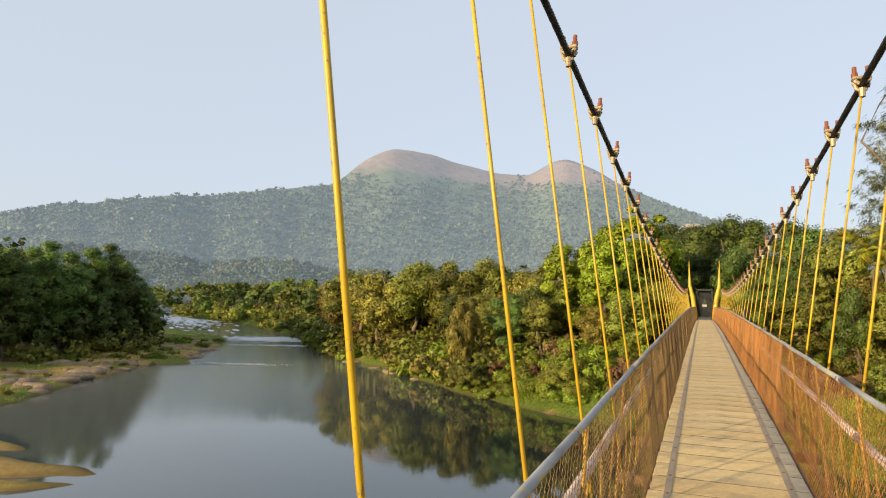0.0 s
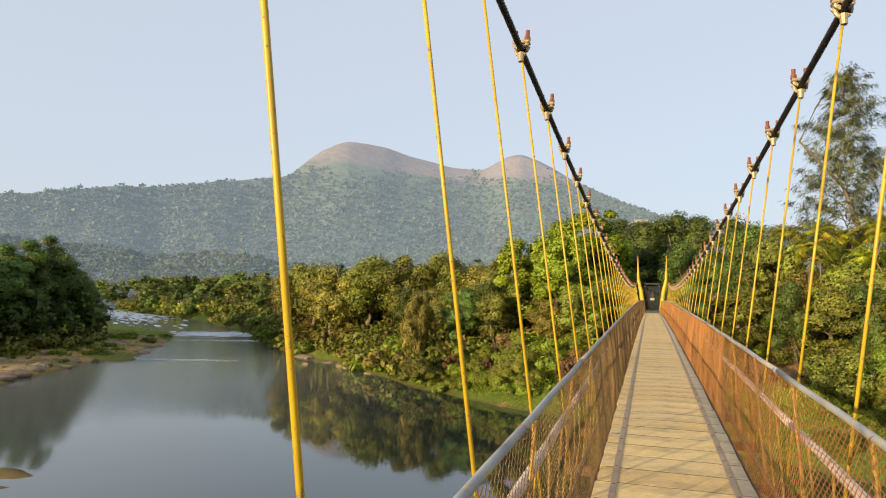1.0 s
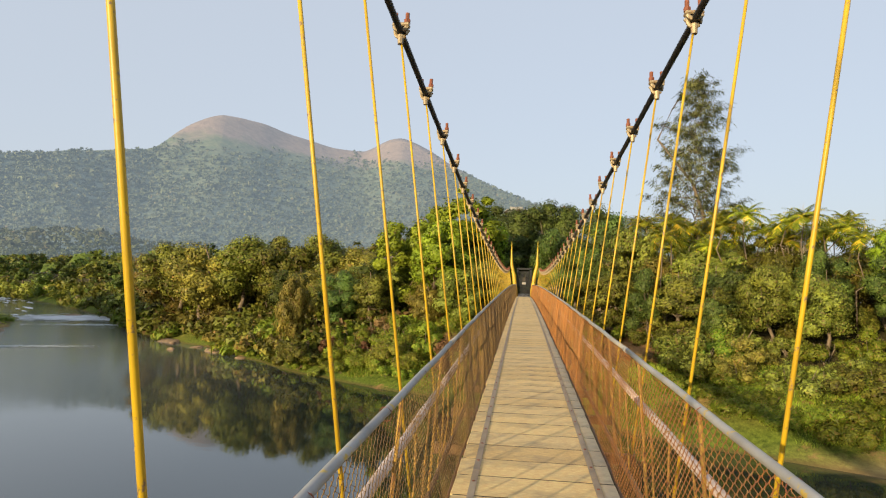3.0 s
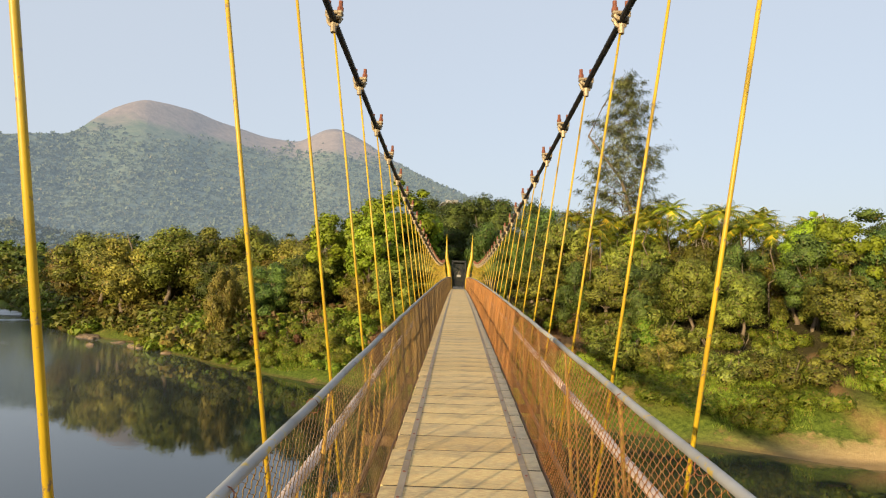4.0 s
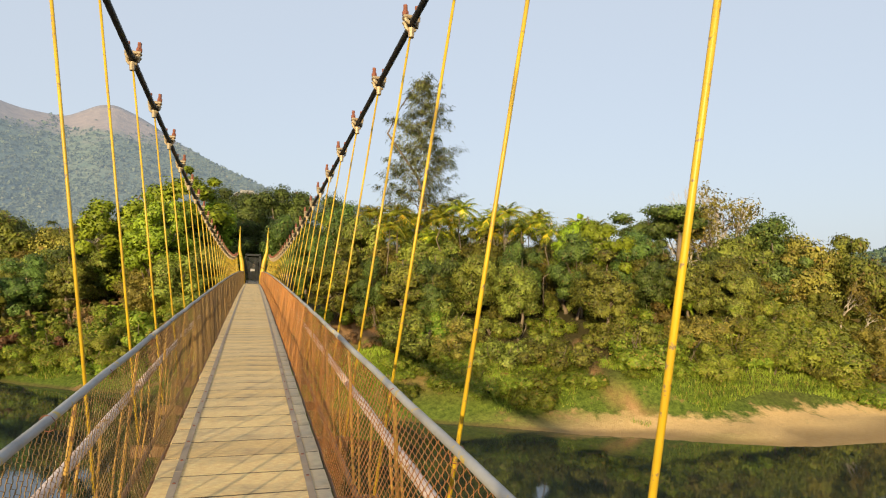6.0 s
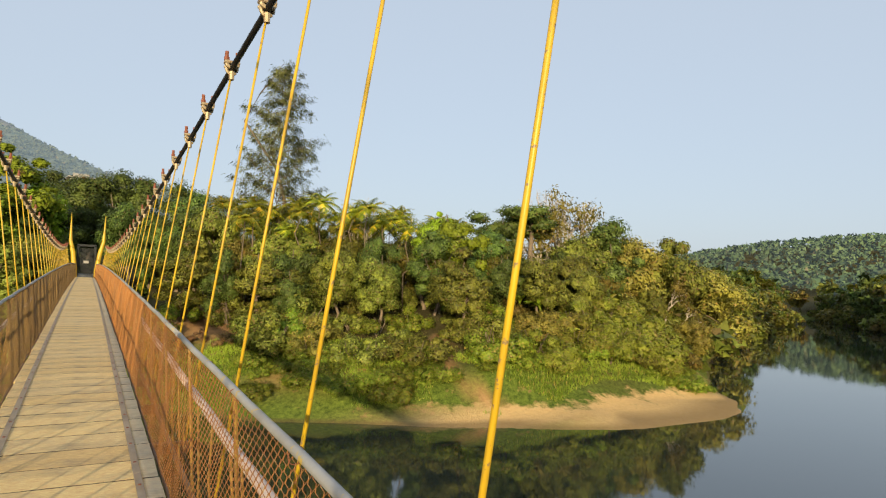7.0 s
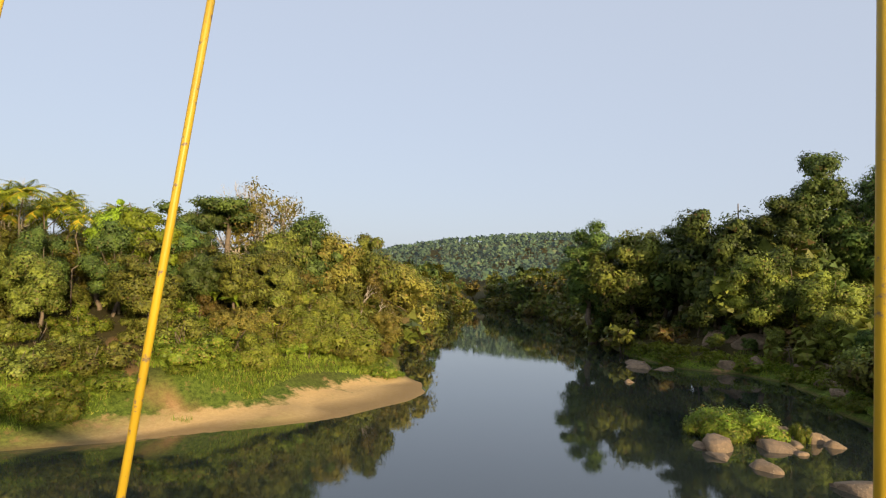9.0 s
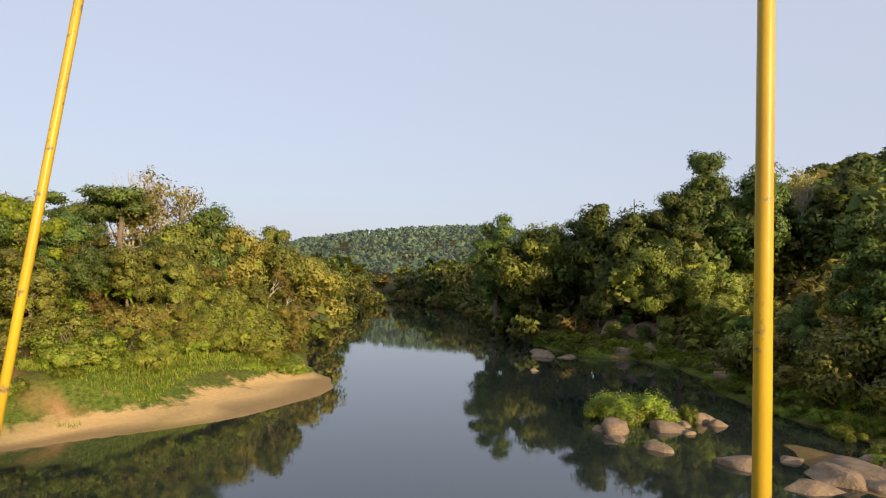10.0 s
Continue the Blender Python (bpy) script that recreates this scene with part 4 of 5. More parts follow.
def plant(kind, x, y, tall=None, wide=None, sink=0.0, pick=None, z=None):
    """One plant of a kind on the ground, tall metres high."""
    i = plant_rng.randrange(len(KINDS[kind])) if pick is None else pick
    first = KINDS[kind][i]
    s = (tall or HEIGHT[kind]) / HEIGHT[kind]
    w = s * (wide or 1.0) * plant_rng.uniform(0.9, 1.1)
    z = (float(ground_z(np.array([x]), np.array([y]))[0]) if z is None else z) - sink
    m = pose(x, y, z, plant_rng.uniform(-3, 3), plant_rng.uniform(-3, 3), plant_rng.uniform(0, 360)) @ Matrix.Diagonal((w, w, s, 1))
    if math.hypot(x, y) > (68.0 if GROUPS.get(kind) == "bank bushes" else FAR) and pick is None:
        far_trees.append((first, m))
        return None
    ob = first if (kind, i) not in used else copy_thing(first, Matrix())
    used[kind, i] = True
    ob.matrix_basis = m
    return tagged(ob, group=GROUPS.get(kind, "trees of the wood"))


def wood(region, count, kinds, tall, seed, gap=2.2, land=(1.0, 60.0), wide=1.0, bearing=None):
    """Plants scattered over a box of the plan, at a distance behind the shore, not on top of one another."""
    r = random.Random(seed)
    g = np.random.default_rng(seed)
    x0, x1, y0, y1 = region
    px, py = g.uniform(x0, x1, count * 40), g.uniform(y0, y1, count * 40)
    n, s = shore_sides(px, py)
    d = n if x1 < 0 and not bearing else np.maximum(n, s)
    fine = (d > land[0]) & (d < land[1]) & ~((np.abs(px) < 2.6) & (py > -20) & (py < 82)) & (bell(px, py, 40, 32.5, 13, 6.5) < 0.45) & (bell(px, py, 23, 36, 15, 3.6) < 0.5) & (bell(px, py, 8.5, 50.5, 2.6, 7.5) < 0.4) & (shore_dist(px, py, [(25.8, 45), (24.3, 41), (24.4, 38.5), (27.0, 34.0)]) > 1.4)
    if bearing:
        fine &= np.degrees(np.arctan2(-px, py)) > bearing
    px, py = px[fine], py[fine]
    pz = ground_z(px, py)
    spots = []
    for x, y, z in zip(px.tolist(), py.tolist(), pz.tolist()):
        if len(spots) >= count:
            break
        if any((x - a) ** 2 + (y - b) ** 2 < gap * gap for a, b in spots):
            continue
        spots.append((x, y))
        plant(r.choice(kinds), x, y, r.uniform(*tall), wide, z=z)


def to_top(kind, x, y, top, wide=None, pick=0):
    """A plant whose crown ends at the height top."""
    z = float(ground_z(np.array([x]), np.array([y]))[0])
    return plant(kind, x, y, top - z, wide, pick=pick)


# far bank, beside and beyond the bridge end
for kind, x, y, top, wide, pick in (
        ("light", -12.1, 71, 11.6, 1.1, 0), ("light", -8.9, 73.5, 12.6, 1.1, 1), ("light", -4.6, 77, 12.6, 1.0, 0), ("light", -9.5, 66, 8.6, 1.1, 1),
        ("dark", 3.1, 88, 12.6, 0.9, 0), ("dark", 5.8, 80, 10.4, 0.9, 1), ("dark", -2.0, 90, 11.8, 1.0, 2), ("dark", 0.6, 97, 13.4, 1.0, 1), ("dark", 6.6, 92, 12.6, 1.0, 2), ("dark", 9.5, 88, 11.4, 0.9, 0), ("mid", 13, 82, 10.0, 0.9, 1), ("dark", -3.6, 118, 15.2, 1.0, 0), ("dark", 0.2, 119, 15.4, 1.0, 2), ("dark", 9.0, 76, 9.4, 0.9, 0), ("dark", 4.0, 77, 8.0, 0.8, 2), ("dark", -3.6, 78, 7.5, 0.8, 1),
        ("layer", 12.5, 53, 4.2, 1.1, 0), ("layer", 17.5, 55, 4.6, 1.0, 1), ("layer", 8.5, 58, 5.0, 0.9, 1), ("layer", 14.5, 59, 7.0, 0.9, 0), ("mid", 11, 64, 8.2, 0.9, 0), ("mid", 18, 62, 8.0, 0.9, 1),
        ("light", 31.0, 53.3, 9.7, 0.95, 0), ("light", 29.8, 56, 8.2, 0.8, 1), ("umbrella", 45.6, 59.7, 11.6, 1.0, 0), ("umbrella", 43.2, 61.0, 9.8, 0.7, 0), ("thin", 53.4, 60.2, 15.0, 0.8, 0),
        ("bare", 51.0, 61, 15.6, 0.85, 0), ("bare", 48.5, 62, 14.0, 0.8, 1), ("bare", 23.5, 60, 10.0, 0.5, 1), ("bare", 27.0, 63, 10.6, 0.5, 0), ("thin", 29.8, 52.5, 5.2, 0.8, 0), ("thin", 58, 50, 5.0, 1.0, 1),
        ("dark", 52.4, 53.6, 8.4, 0.9, 0), ("olive", 57.0, 54.5, 9.6, 0.9, 1), ("mid", 48.0, 54.5, 8.6, 0.9, 1), ("dark", 39, 53, 6.5, 0.8, 1), ("layer", 36, 52, 5.6, 0.8, 1), ("layer", 42, 52, 5.0, 0.9, 0), ("mid", 61, 52.5, 8.2, 0.9, 2), ("layer", 66, 56, 8.0, 0.8, 1),
        ("olive", 72.4, 57, 7.8, 1.0, 2), ("olive", 82, 63, 7.0, 1.0, 0), ("mid", 92, 69, 6.4, 1.0, 1),
        ("olive", -25.2, 66.3, 3.6, 0.5, 1), ("thin", 30.0, 49.5, 3.6, 1.0, 1),
        ("mid", -40.4, 86, 9.2, 1.0, 1), ("olive", -47, 87, 8.8, 1.0, 0), ("olive", -58.9, 98, 7.8, 1.0, 1), ("mid", -32.8, 83, 8.4, 1.0, 2), ("mid", -26.5, 84, 8.6, 1.0, 0), ("olive", -21, 82, 8.0, 1.0, 2), ("mid", -53, 92, 8.4, 1.0, 1), ("bare", -19, 84, 8.2, 0.5, 0), ("dark", -28, 76, 4.6, 0.9, 1), ("layer", -17, 68, 3.8, 0.9, 0)):
    to_top(kind, x, y, top, wide, pick)
casu = casuarina(301, 25.6, "tall feathery casuarina tree standing above the wood")
casu.matrix_basis = pose(17.3, 66.8, -1.2, 0, 0, 40)
for x, y in ((18, 64), (20, 61), (22.5, 63), (24, 59.5), (26, 62), (27.5, 59), (21, 66), (29, 63), (12, 70), (9.5, 79), (34.5, 64), (25, 66), (18.5, 69), (37, 63), (16, 71)):
    to_top("palm", x, y, plant_rng.uniform(7.4, 9.4), 1.0, plant_rng.randrange(3))
for x, y in ((36.4, 45.5), (37.4, 46.3), (48.6, 48.2), (36, 48)):
    plant("banana", x, y, plant_rng.uniform(3.0, 4.0))
wood((3, 64, 34, 58), 76, ["cover", "cover", "cover", "shrub"], (0.5, 1.2), 20, 1.5, (2.2, 8.0))
for x, y, h in ((38.5, 43.0, 3.4), (41, 44.2, 4.2), (43.6, 43.6, 4.4), (46, 45.2, 4.8), (48.4, 45.6, 4.2), (50.8, 47.0, 4.6), (53, 48.4, 4.4), (56, 50.2, 4.0)):
    plant("reed", x, y, h, 1.0)
wood((3, 66, 42, 70), 40, ["bush", "scrub", "bush", "shrub"], (2.0, 3.6), 23, 2.4, (12.0, 26.0))
wood((-260, -80, 105, 270), 110, ["bush", "bush", "dark"], (2.5, 5.0), 24, 2.6, (0.3, 9.0))
wood((3, 64, 36, 58), 50, ["bush", "scrub", "reed", "shrub", "bush", "scrub"], (1.6, 3.2), 1, 1.8, (5.2, 13.0))
wood((36, 64, 38, 58), 18, ["reed"], (3.2, 4.6), 2, 2.4, (6.0, 13.0))
wood((5, 66, 42, 64), 34, ["olive", "mid", "dark", "layer", "dark"], (6.0, 8.5), 3, 3.0, (11, 24), 0.9)
wood((3, 80, 55, 84), 44, ["mid", "dark", "olive", "mid"], (7.0, 9.4), 4, 3.2, (22, 46), 0.9)
wood((50, 135, 44, 100), 80, ["olive", "bush", "mid", "reed", "bush", "dark"], (3.0, 7.5), 5, 2.8, (1.5, 11.0))
wood((56, 150, 54, 130), 60, ["olive", "mid", "dark", "mid"], (7, 11), 6, 4.0, (9, 34))
wood((12, 38, 56, 70), 30, ["palm"], (7.6, 10.4), 27, 1.5, (14, 40), 1.0)
wood((125, 225, 90, 190), 60, ["olive", "mid", "dark", "mid"], (8, 12), 7, 4.8, (2, 30))
for x, y in ((9.5, 50.5), (11.5, 49), (8, 52.5), (13, 48.5)):
    plant("dry", x, y, 1.1, 1.0)
# far bank to the west
wood((-30, -3, 48, 74), 16, ["cover", "shrub"], (0.7, 1.3), 21, 1.8, (1.4, 4.0))
wood((-30, -3, 48, 74), 56, ["bush", "shrub", "reed", "bush", "shrub", "dry"], (1.8, 3.4), 8, 1.6, (3.2, 16.0))
wood((-84, -12, 50, 122), 60, ["shrub", "cover", "bush"], (0.9, 2.0), 25, 1.5, (0.2, 3.0))
wood((-84, -22, 58, 122), 90, ["bush", "shrub", "scrub", "bush", "scrub"], (2.2, 4.0), 9, 2.0, (0.8, 10.0))
wood((-70, -4, 62, 112), 46, ["mid", "olive", "dark", "mid", "layer"], (6.4, 8.8), 10, 3.4, (8, 26))
wood((-90, -8, 84, 150), 64, ["palm", "palm", "olive", "palm", "mid"], (4.8, 6.8), 11, 3.4, (22, 62))
wood((-330, -70, 100, 330), 115, ["mid", "dark", "dark"], (7, 11), 12, 5, (1.5, 60), 1.2)
# south bank to the west, in shade
for x, y, top in ((-71.8, 45.8, 8.0), (-73, 51, 8.4), (-76, 56, 8.3), (-76, 61, 9.2), (-77, 66, 7.8), (-84, 72, 6.0), (-73, 40, 7.5)):
    to_top("tall", x * 1.2, y * 1.2, top * 1.2 - 0.3, 1.1, plant_rng.randrange(2))
    plant("dark", x * 1.15, y * 1.15, plant_rng.uniform(5, 7.5))
    plant("bush", x * 1.12 + 1, y * 1.12 + 3, plant_rng.uniform(3, 4.2))
    plant("dark", x * 1.17 + 2, y * 1.17 + 3.5, plant_rng.uniform(5, 8))
wood((-130, -62, 30, 122), 60, ["dark", "mid", "dark", "olive"], (10, 14), 13, 4.0, (27, 58), bearing=49.5)
wood((-110, -58, 24, 116), 50, ["bush", "scrub", "dark", "bush"], (2.5, 5.0), 14, 2.6, (23, 31), bearing=48.5)
wood((-260, -100, 100, 200), 40, ["dark", "mid"], (10, 14), 15, 5, (8, 60), bearing=49)
# south bank to the east
for kind, x, y, top, wide, pick in (
        ("tall", 102, 36.3, 13.4, 1.15, 0), ("mid", 100, 29, 13.4, 0.9, 1), ("tall", 98.2, 20.5, 13.2, 1.1, 1), ("dark", 94.2, 13.5, 17.4, 0.9, 1), ("tall", 94.8, 8.1, 16.4, 1.0, 1), ("ball", 95.1, 3.4, 22.2, 0.85, 0), ("dark", 96.5, -1.5, 16.6, 0.9, 0),
        ("tall", 111, 0, 17.4, 1.0, 1), ("tall", 108, -5.7, 18.4, 1.0, 0), ("thin", 109, -11, 21.0, 0.9, 0), ("bare", 107, -9, 20.6, 0.8, 0), ("tall", 103, -14.4, 19.6, 1.0, 1), ("tall", 55.5, -10.6, 10.7, 0.9, 0), ("mid", 86, 9, 7.0, 0.9, 0), ("dark", 88, 15, 6.0, 1.0, 1), ("mid", 84, 3, 5.0, 1.0, 2)):
    to_top(kind, x, y, top, wide, pick)
wood((84, 128, 2, 40), 36, ["dark", "dark", "mid"], (10, 14), 16, 3.8, (7, 30))
wood((97, 124, -24, 3), 24, ["dark", "mid", "dark"], (9.5, 13), 29, 3.4, (8, 80))
wood((84, 112, -16, 6), 26, ["bush", "dark", "scrub"], (3, 6), 30, 2.6, (3, 60))
wood((52, 66, -26, -10), 9, ["dark", "mid"], (6, 9), 26, 3.2, (7, 30))
wood((92, 210, 28, 116), 90, ["bush", "scrub", "dark", "mid", "thin"], (3.0, 6.5), 28, 2.4, (0.2, 7.0))
wood((48, 128, -18, 44), 60, ["bush", "scrub", "dark", "bush", "mid"], (2.5, 6.0), 17, 2.4, (3.0, 9))
wood((46, 90, -12, 30), 40, ["cover"], (0.5, 1.1), 22, 1.6, (0.4, 3.0))
wood((100, 240, 30, 150), 64, ["dark", "mid", "olive", "thin", "mid"], (9, 13), 18, 4.6, (2.5, 30))
wood((104, 225, 32, 128), 130, ["bush", "scrub", "dark", "bush", "thin"], (3.5, 6.5), 33, 2.0, (-0.4, 3.2))
wood((110, 225, 36, 128), 70, ["thin", "palm", "mid", "dark", "palm"], (8.0, 12.0), 34, 2.6, (2.0, 12.0))
wood((118, 220, -60, -2), 46, ["dark", "mid", "layer"], (10, 14), 19, 6.0, (20, 90))
# fresh growth along the stony shelf of the south shore
for x, y, h, w in ((88.0, 24.0, 1.1, 1.0), (86.5, 21.5, 1.0, 1.1), (84.5, 19.0, 0.9, 1.0), (83.0, 16.5, 1.0, 1.1), (82.0, 13.5, 0.9, 0.9), (81.2, 10.5, 1.0, 1.1), (80.8, 7.8, 0.9, 1.0),
                   (48.5, -7.0, 0.5, 0.9), (50.5, -6.2, 0.5, 1.0), (52.5, -4.8, 0.5, 1.1), (55.0, -4.0, 0.6, 1.0), (47.0, -9.0, 0.6, 1.0)):
    plant("cover", x, y, h, w)
for x, y, h in ((59.3, -9.4, 3.6), (57.0, -9.8, 3.0), (61.5, -7.8, 2.8)):
    plant("shrub", x, y, h, 1.1)
# tufted growth on the western river flats
wood((-96, -50, 16, 104), 70, ["cover", "cover", "scrub"], (0.4, 0.95), 35, 1.9, (0.3, 15.0), 0.9, bearing=36)
for x, y, h, w in ((46.2, 6.5, 1.7, 0.95), (45.4, 7.6, 1.4, 0.75), (47.2, 2.9, 1.0, 0.4), (45.9, 7.0, 1.6, 0.8), (46.6, 5.9, 1.3, 0.8), (40.5, -7.4, 0.7, 0.8), (43.0, -8.2, 0.8, 0.9)):
    plant("cover", x, y, h, w, z=WATER + 0.05)


# trees too far to pick apart: one wood per kind of leaf, with fewer, larger leaves
def join_far():
    heaps = {}
    for first, m in far_trees:
        for ch in first.children:
            me = ch.data
            v = np.empty(len(me.vertices) * 3, np.float32)
            me.vertices.foreach_get("co", v)
            v = v.reshape(-1, 3)
            leafy = ch.name.split(".")[0] in ("crown", "foliage", "frond_crown")
            if leafy:
                k = me.polygons[0].loop_total
                every, grow = (3, 1.5) if k == 4 else (20, 3.0) if ch.name.startswith("foliage") else (34, 3.7)
                soft = NORMALS.get(me.name, np.tile((0.0, 0.0, 1.0), (len(v), 1)))
                soft = soft.reshape(-1, k, 3)[::every]
                v = v.reshape(-1, k, 3)[::every]
                mid = v.mean(1, keepdims=True)
                v = mid + (v - mid) * grow
                if k == 4:
                    v, soft = v[:, [0, 1, 2, 0, 2, 3]], soft[:, [0, 1, 2, 0, 2, 3]]
                v, soft = v.reshape(-1, 3), soft.reshape(-1, 3)
                f = np.arange(len(v)).reshape(-1, 3)
            else:
                f = np.array([list(p.vertices) for p in me.polygons if len(p.vertices) == 4][:70])
                f = np.concatenate([f[:, :3], f[:, [0, 2, 3]]])
                soft = None
            mm = np.array(m)
            v = v @ mm[:3, :3].T + mm[:3, 3]
            soft = np.tile((0.0, 0.0, 0.0), (len(v), 1)) if soft is None else soft @ mm[:3, :3].T
            key = me.materials[0].name
            heaps.setdefault(key, [[], [], 0, me.materials[0], []])
            h = heaps[key]
            h[0].append(v)
            h[1].append(f + h[2])
            h[2] += len(v)
            h[4].append(unit(soft))
    for key, (vs, fs, _, mat, ns) in heaps.items():
        if key in LEAF_TONES:
            mat = leaf_mat(key + "_massed", *LEAF_TONES[key], massed=True)
        ob = new("far_woods", cloud_mesh("far_woods", np.concatenate(vs), np.concatenate(fs), mat, np.concatenate(ns)))
        tagged(ob, "distant riverside woods of many green trees", "woods", kind="stuff")


join_far()
# kinds that ended up only in the far wood leave no spare behind
for kind, firsts in KINDS.items():
    for i, ob in enumerate(firsts):
        if (kind, i) not in used:
            for o in (*ob.children_recursive, ob):
                bpy.data.objects.remove(o)


# ---- distant woods and mountain ----
def lumps(name, places, sizes, mat, seed, tall=1.0, slope=None, sprays=11):
    """Far tree crowns, each a loose heap of leaf masses."""
    r = np.random.default_rng(seed)
    n = len(places) * sprays
    at, size = np.repeat(np.asarray(places), sprays, 0), np.repeat(np.asarray(sizes), sprays)[:, None]
    d = unit(r.normal(size=(n, 3)) + [0, 0, 0.45])
    p = at + d * size * (0.55 + 0.5 * r.random((n, 1))) * np.array([1, 1, tall])
    nrm = unit(d + 0.5 * r.normal(size=d.shape))
    t = unit(np.cross(nrm, r.normal(size=d.shape)))
    w = size * (0.55 + 0.6 * r.random((n, 1)))
    v = np.stack([p - t * w * 0.6, p + t * w * 0.6, p + np.cross(nrm, t) * w], 1).reshape(-1, 3)
    soft = unit(d + 0.5 * nrm + (np.array(slope) if slope is not None else 0))
    return new(name, cloud_mesh(name, v, np.arange(len(v)).reshape(-1, 3), mat, np.repeat(soft, 3, 0)))


def far_leaf(name, low, high, haze_glow, depth=1.0):
    """Woods a kilometre off: muted green crowns, the blue haze before them added as emission."""
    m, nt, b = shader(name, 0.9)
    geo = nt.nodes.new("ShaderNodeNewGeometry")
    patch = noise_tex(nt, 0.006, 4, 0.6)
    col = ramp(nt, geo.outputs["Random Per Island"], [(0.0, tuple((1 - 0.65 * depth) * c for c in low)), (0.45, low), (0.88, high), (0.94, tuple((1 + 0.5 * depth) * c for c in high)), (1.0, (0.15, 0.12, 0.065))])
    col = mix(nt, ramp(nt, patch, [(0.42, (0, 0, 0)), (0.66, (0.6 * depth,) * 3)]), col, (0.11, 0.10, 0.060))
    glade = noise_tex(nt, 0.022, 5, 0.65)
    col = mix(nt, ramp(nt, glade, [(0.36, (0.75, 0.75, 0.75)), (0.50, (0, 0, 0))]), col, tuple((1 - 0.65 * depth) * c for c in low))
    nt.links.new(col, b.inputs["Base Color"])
    # bluish emission stands in for the haze in the air
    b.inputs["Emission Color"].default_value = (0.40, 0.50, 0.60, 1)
    b.inputs["Emission Strength"].default_value = haze_glow
    return m


# crest of the mountain: degrees left of the bridge's line, degrees of height
CREST = [(-60, 0.5), (-30, 1.5), (-14, 4.6), (-9.8, 6.0), (-6, 6.55), (-4.5, 6.7), (-0.6, 7.4), (1.8, 8.4), (4.2, 9.4), (7.0, 10.8), (8.5, 11.7), (10.0, 12.5), (11.3, 12.95), (12.5, 12.75),
         (13.6, 12.2), (14.8, 11.55), (16.1, 11.55), (17.7, 11.75), (19.8, 12.2), (21.9, 12.75), (23.8, 13.3), (25.6, 13.65), (27.4, 13.7), (28.5, 13.4), (29.8, 12.75), (31.1, 11.7), (32.1, 10.75),
         (33.1, 10.25), (38.3, 9.5), (43, 8.65), (47, 8.3), (52.4, 7.2), (54.8, 6.9), (58.2, 5.8), (75, 4.0), (100, 2.0)]
_a = np.arange(-60, 100.1, 0.1)
_e = np.interp(_a, *zip(*CREST))
_k = np.exp(-(np.arange(-8, 9) / 4.0) ** 2)
CA, CE = _a, np.convolve(np.pad(_e, 8, "edge"), _k / _k.sum(), "valid")


def crest_dist(a):
    return 1500 + 380 * np.exp(-((a - 14) / 14) ** 2) - 420 * np.clip((a - 30) / 20, 0, 1)


def slope_z(a, s):
    """Height of the mountainside at a bearing a, at the share s of the way from its foot to its crest."""
    e = np.interp(a, CA, CE)
    r = 330 + (crest_dist(a) - 330) * s
    spur = np.sin(a / 2.9 + 2.0 * s + 0.6 * np.sin(a / 1.7)) * 0.6 + np.sin(a / 1.15 - 3.2 * s + 1) * 0.28 + np.sin(a / 0.52 + 5 * s) * 0.10
    fold = np.sin(9 * s + a / 3.3) * 0.35
    ang = -1.5 + (e + 1.5) * (0.74 * s + 0.26 * s * s) + (0.95 * spur + fold) * np.sin(np.pi * np.clip(s, 0, 1)) ** 0.8 * 0.55 + 0.03 * np.sin(a / 0.6) * s
    return r, 1.57 + r * np.tan(np.radians(ang))


def mountain_mat():
    m, nt, b = shader("mountain_side", 0.95)
    geo = nt.nodes.new("ShaderNodeNewGeometry")
    sep = nt.nodes.new("ShaderNodeSeparateXYZ")
    nt.links.new(geo.outputs["Position"], sep.inputs[0])
    big, fine = noise_tex(nt, 0.012, 6, 0.65), noise_tex(nt, 0.06, 6, 0.7)
    bare = mix(nt, ramp(nt, fine, [(0.35, (0, 0, 0)), (0.7, (1, 1, 1))]), (0.14, 0.105, 0.085), (0.215, 0.165, 0.13))
    green = mix(nt, ramp(nt, fine, [(0.35, (0, 0, 0)), (0.7, (1, 1, 1))]), (0.04, 0.07, 0.03), (0.12, 0.13, 0.06))
    at = node(nt, "ShaderNodeMath")
    at.operation = "MULTIPLY_ADD"
    nt.links.new(big, at.inputs[0])
    at.inputs[1].default_value = 160.0
    nt.links.new(sep.outputs["Z"], at.inputs[2])
    line = node(nt, "ShaderNodeMapRange")
    line.inputs["From Min"].default_value, line.inputs["From Max"].default_value = 375, 425
    nt.links.new(at.outputs[0], line.inputs[0])
    nt.links.new(mix(nt, line.outputs[0], green, bare), b.inputs["Base Color"])
    # even blue emission over the whole mountain, painted in as distance haze
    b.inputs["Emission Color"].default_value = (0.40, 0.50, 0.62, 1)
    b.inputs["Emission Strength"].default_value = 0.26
    bump(nt, b, fine, 0.6, 6.0)
    return m


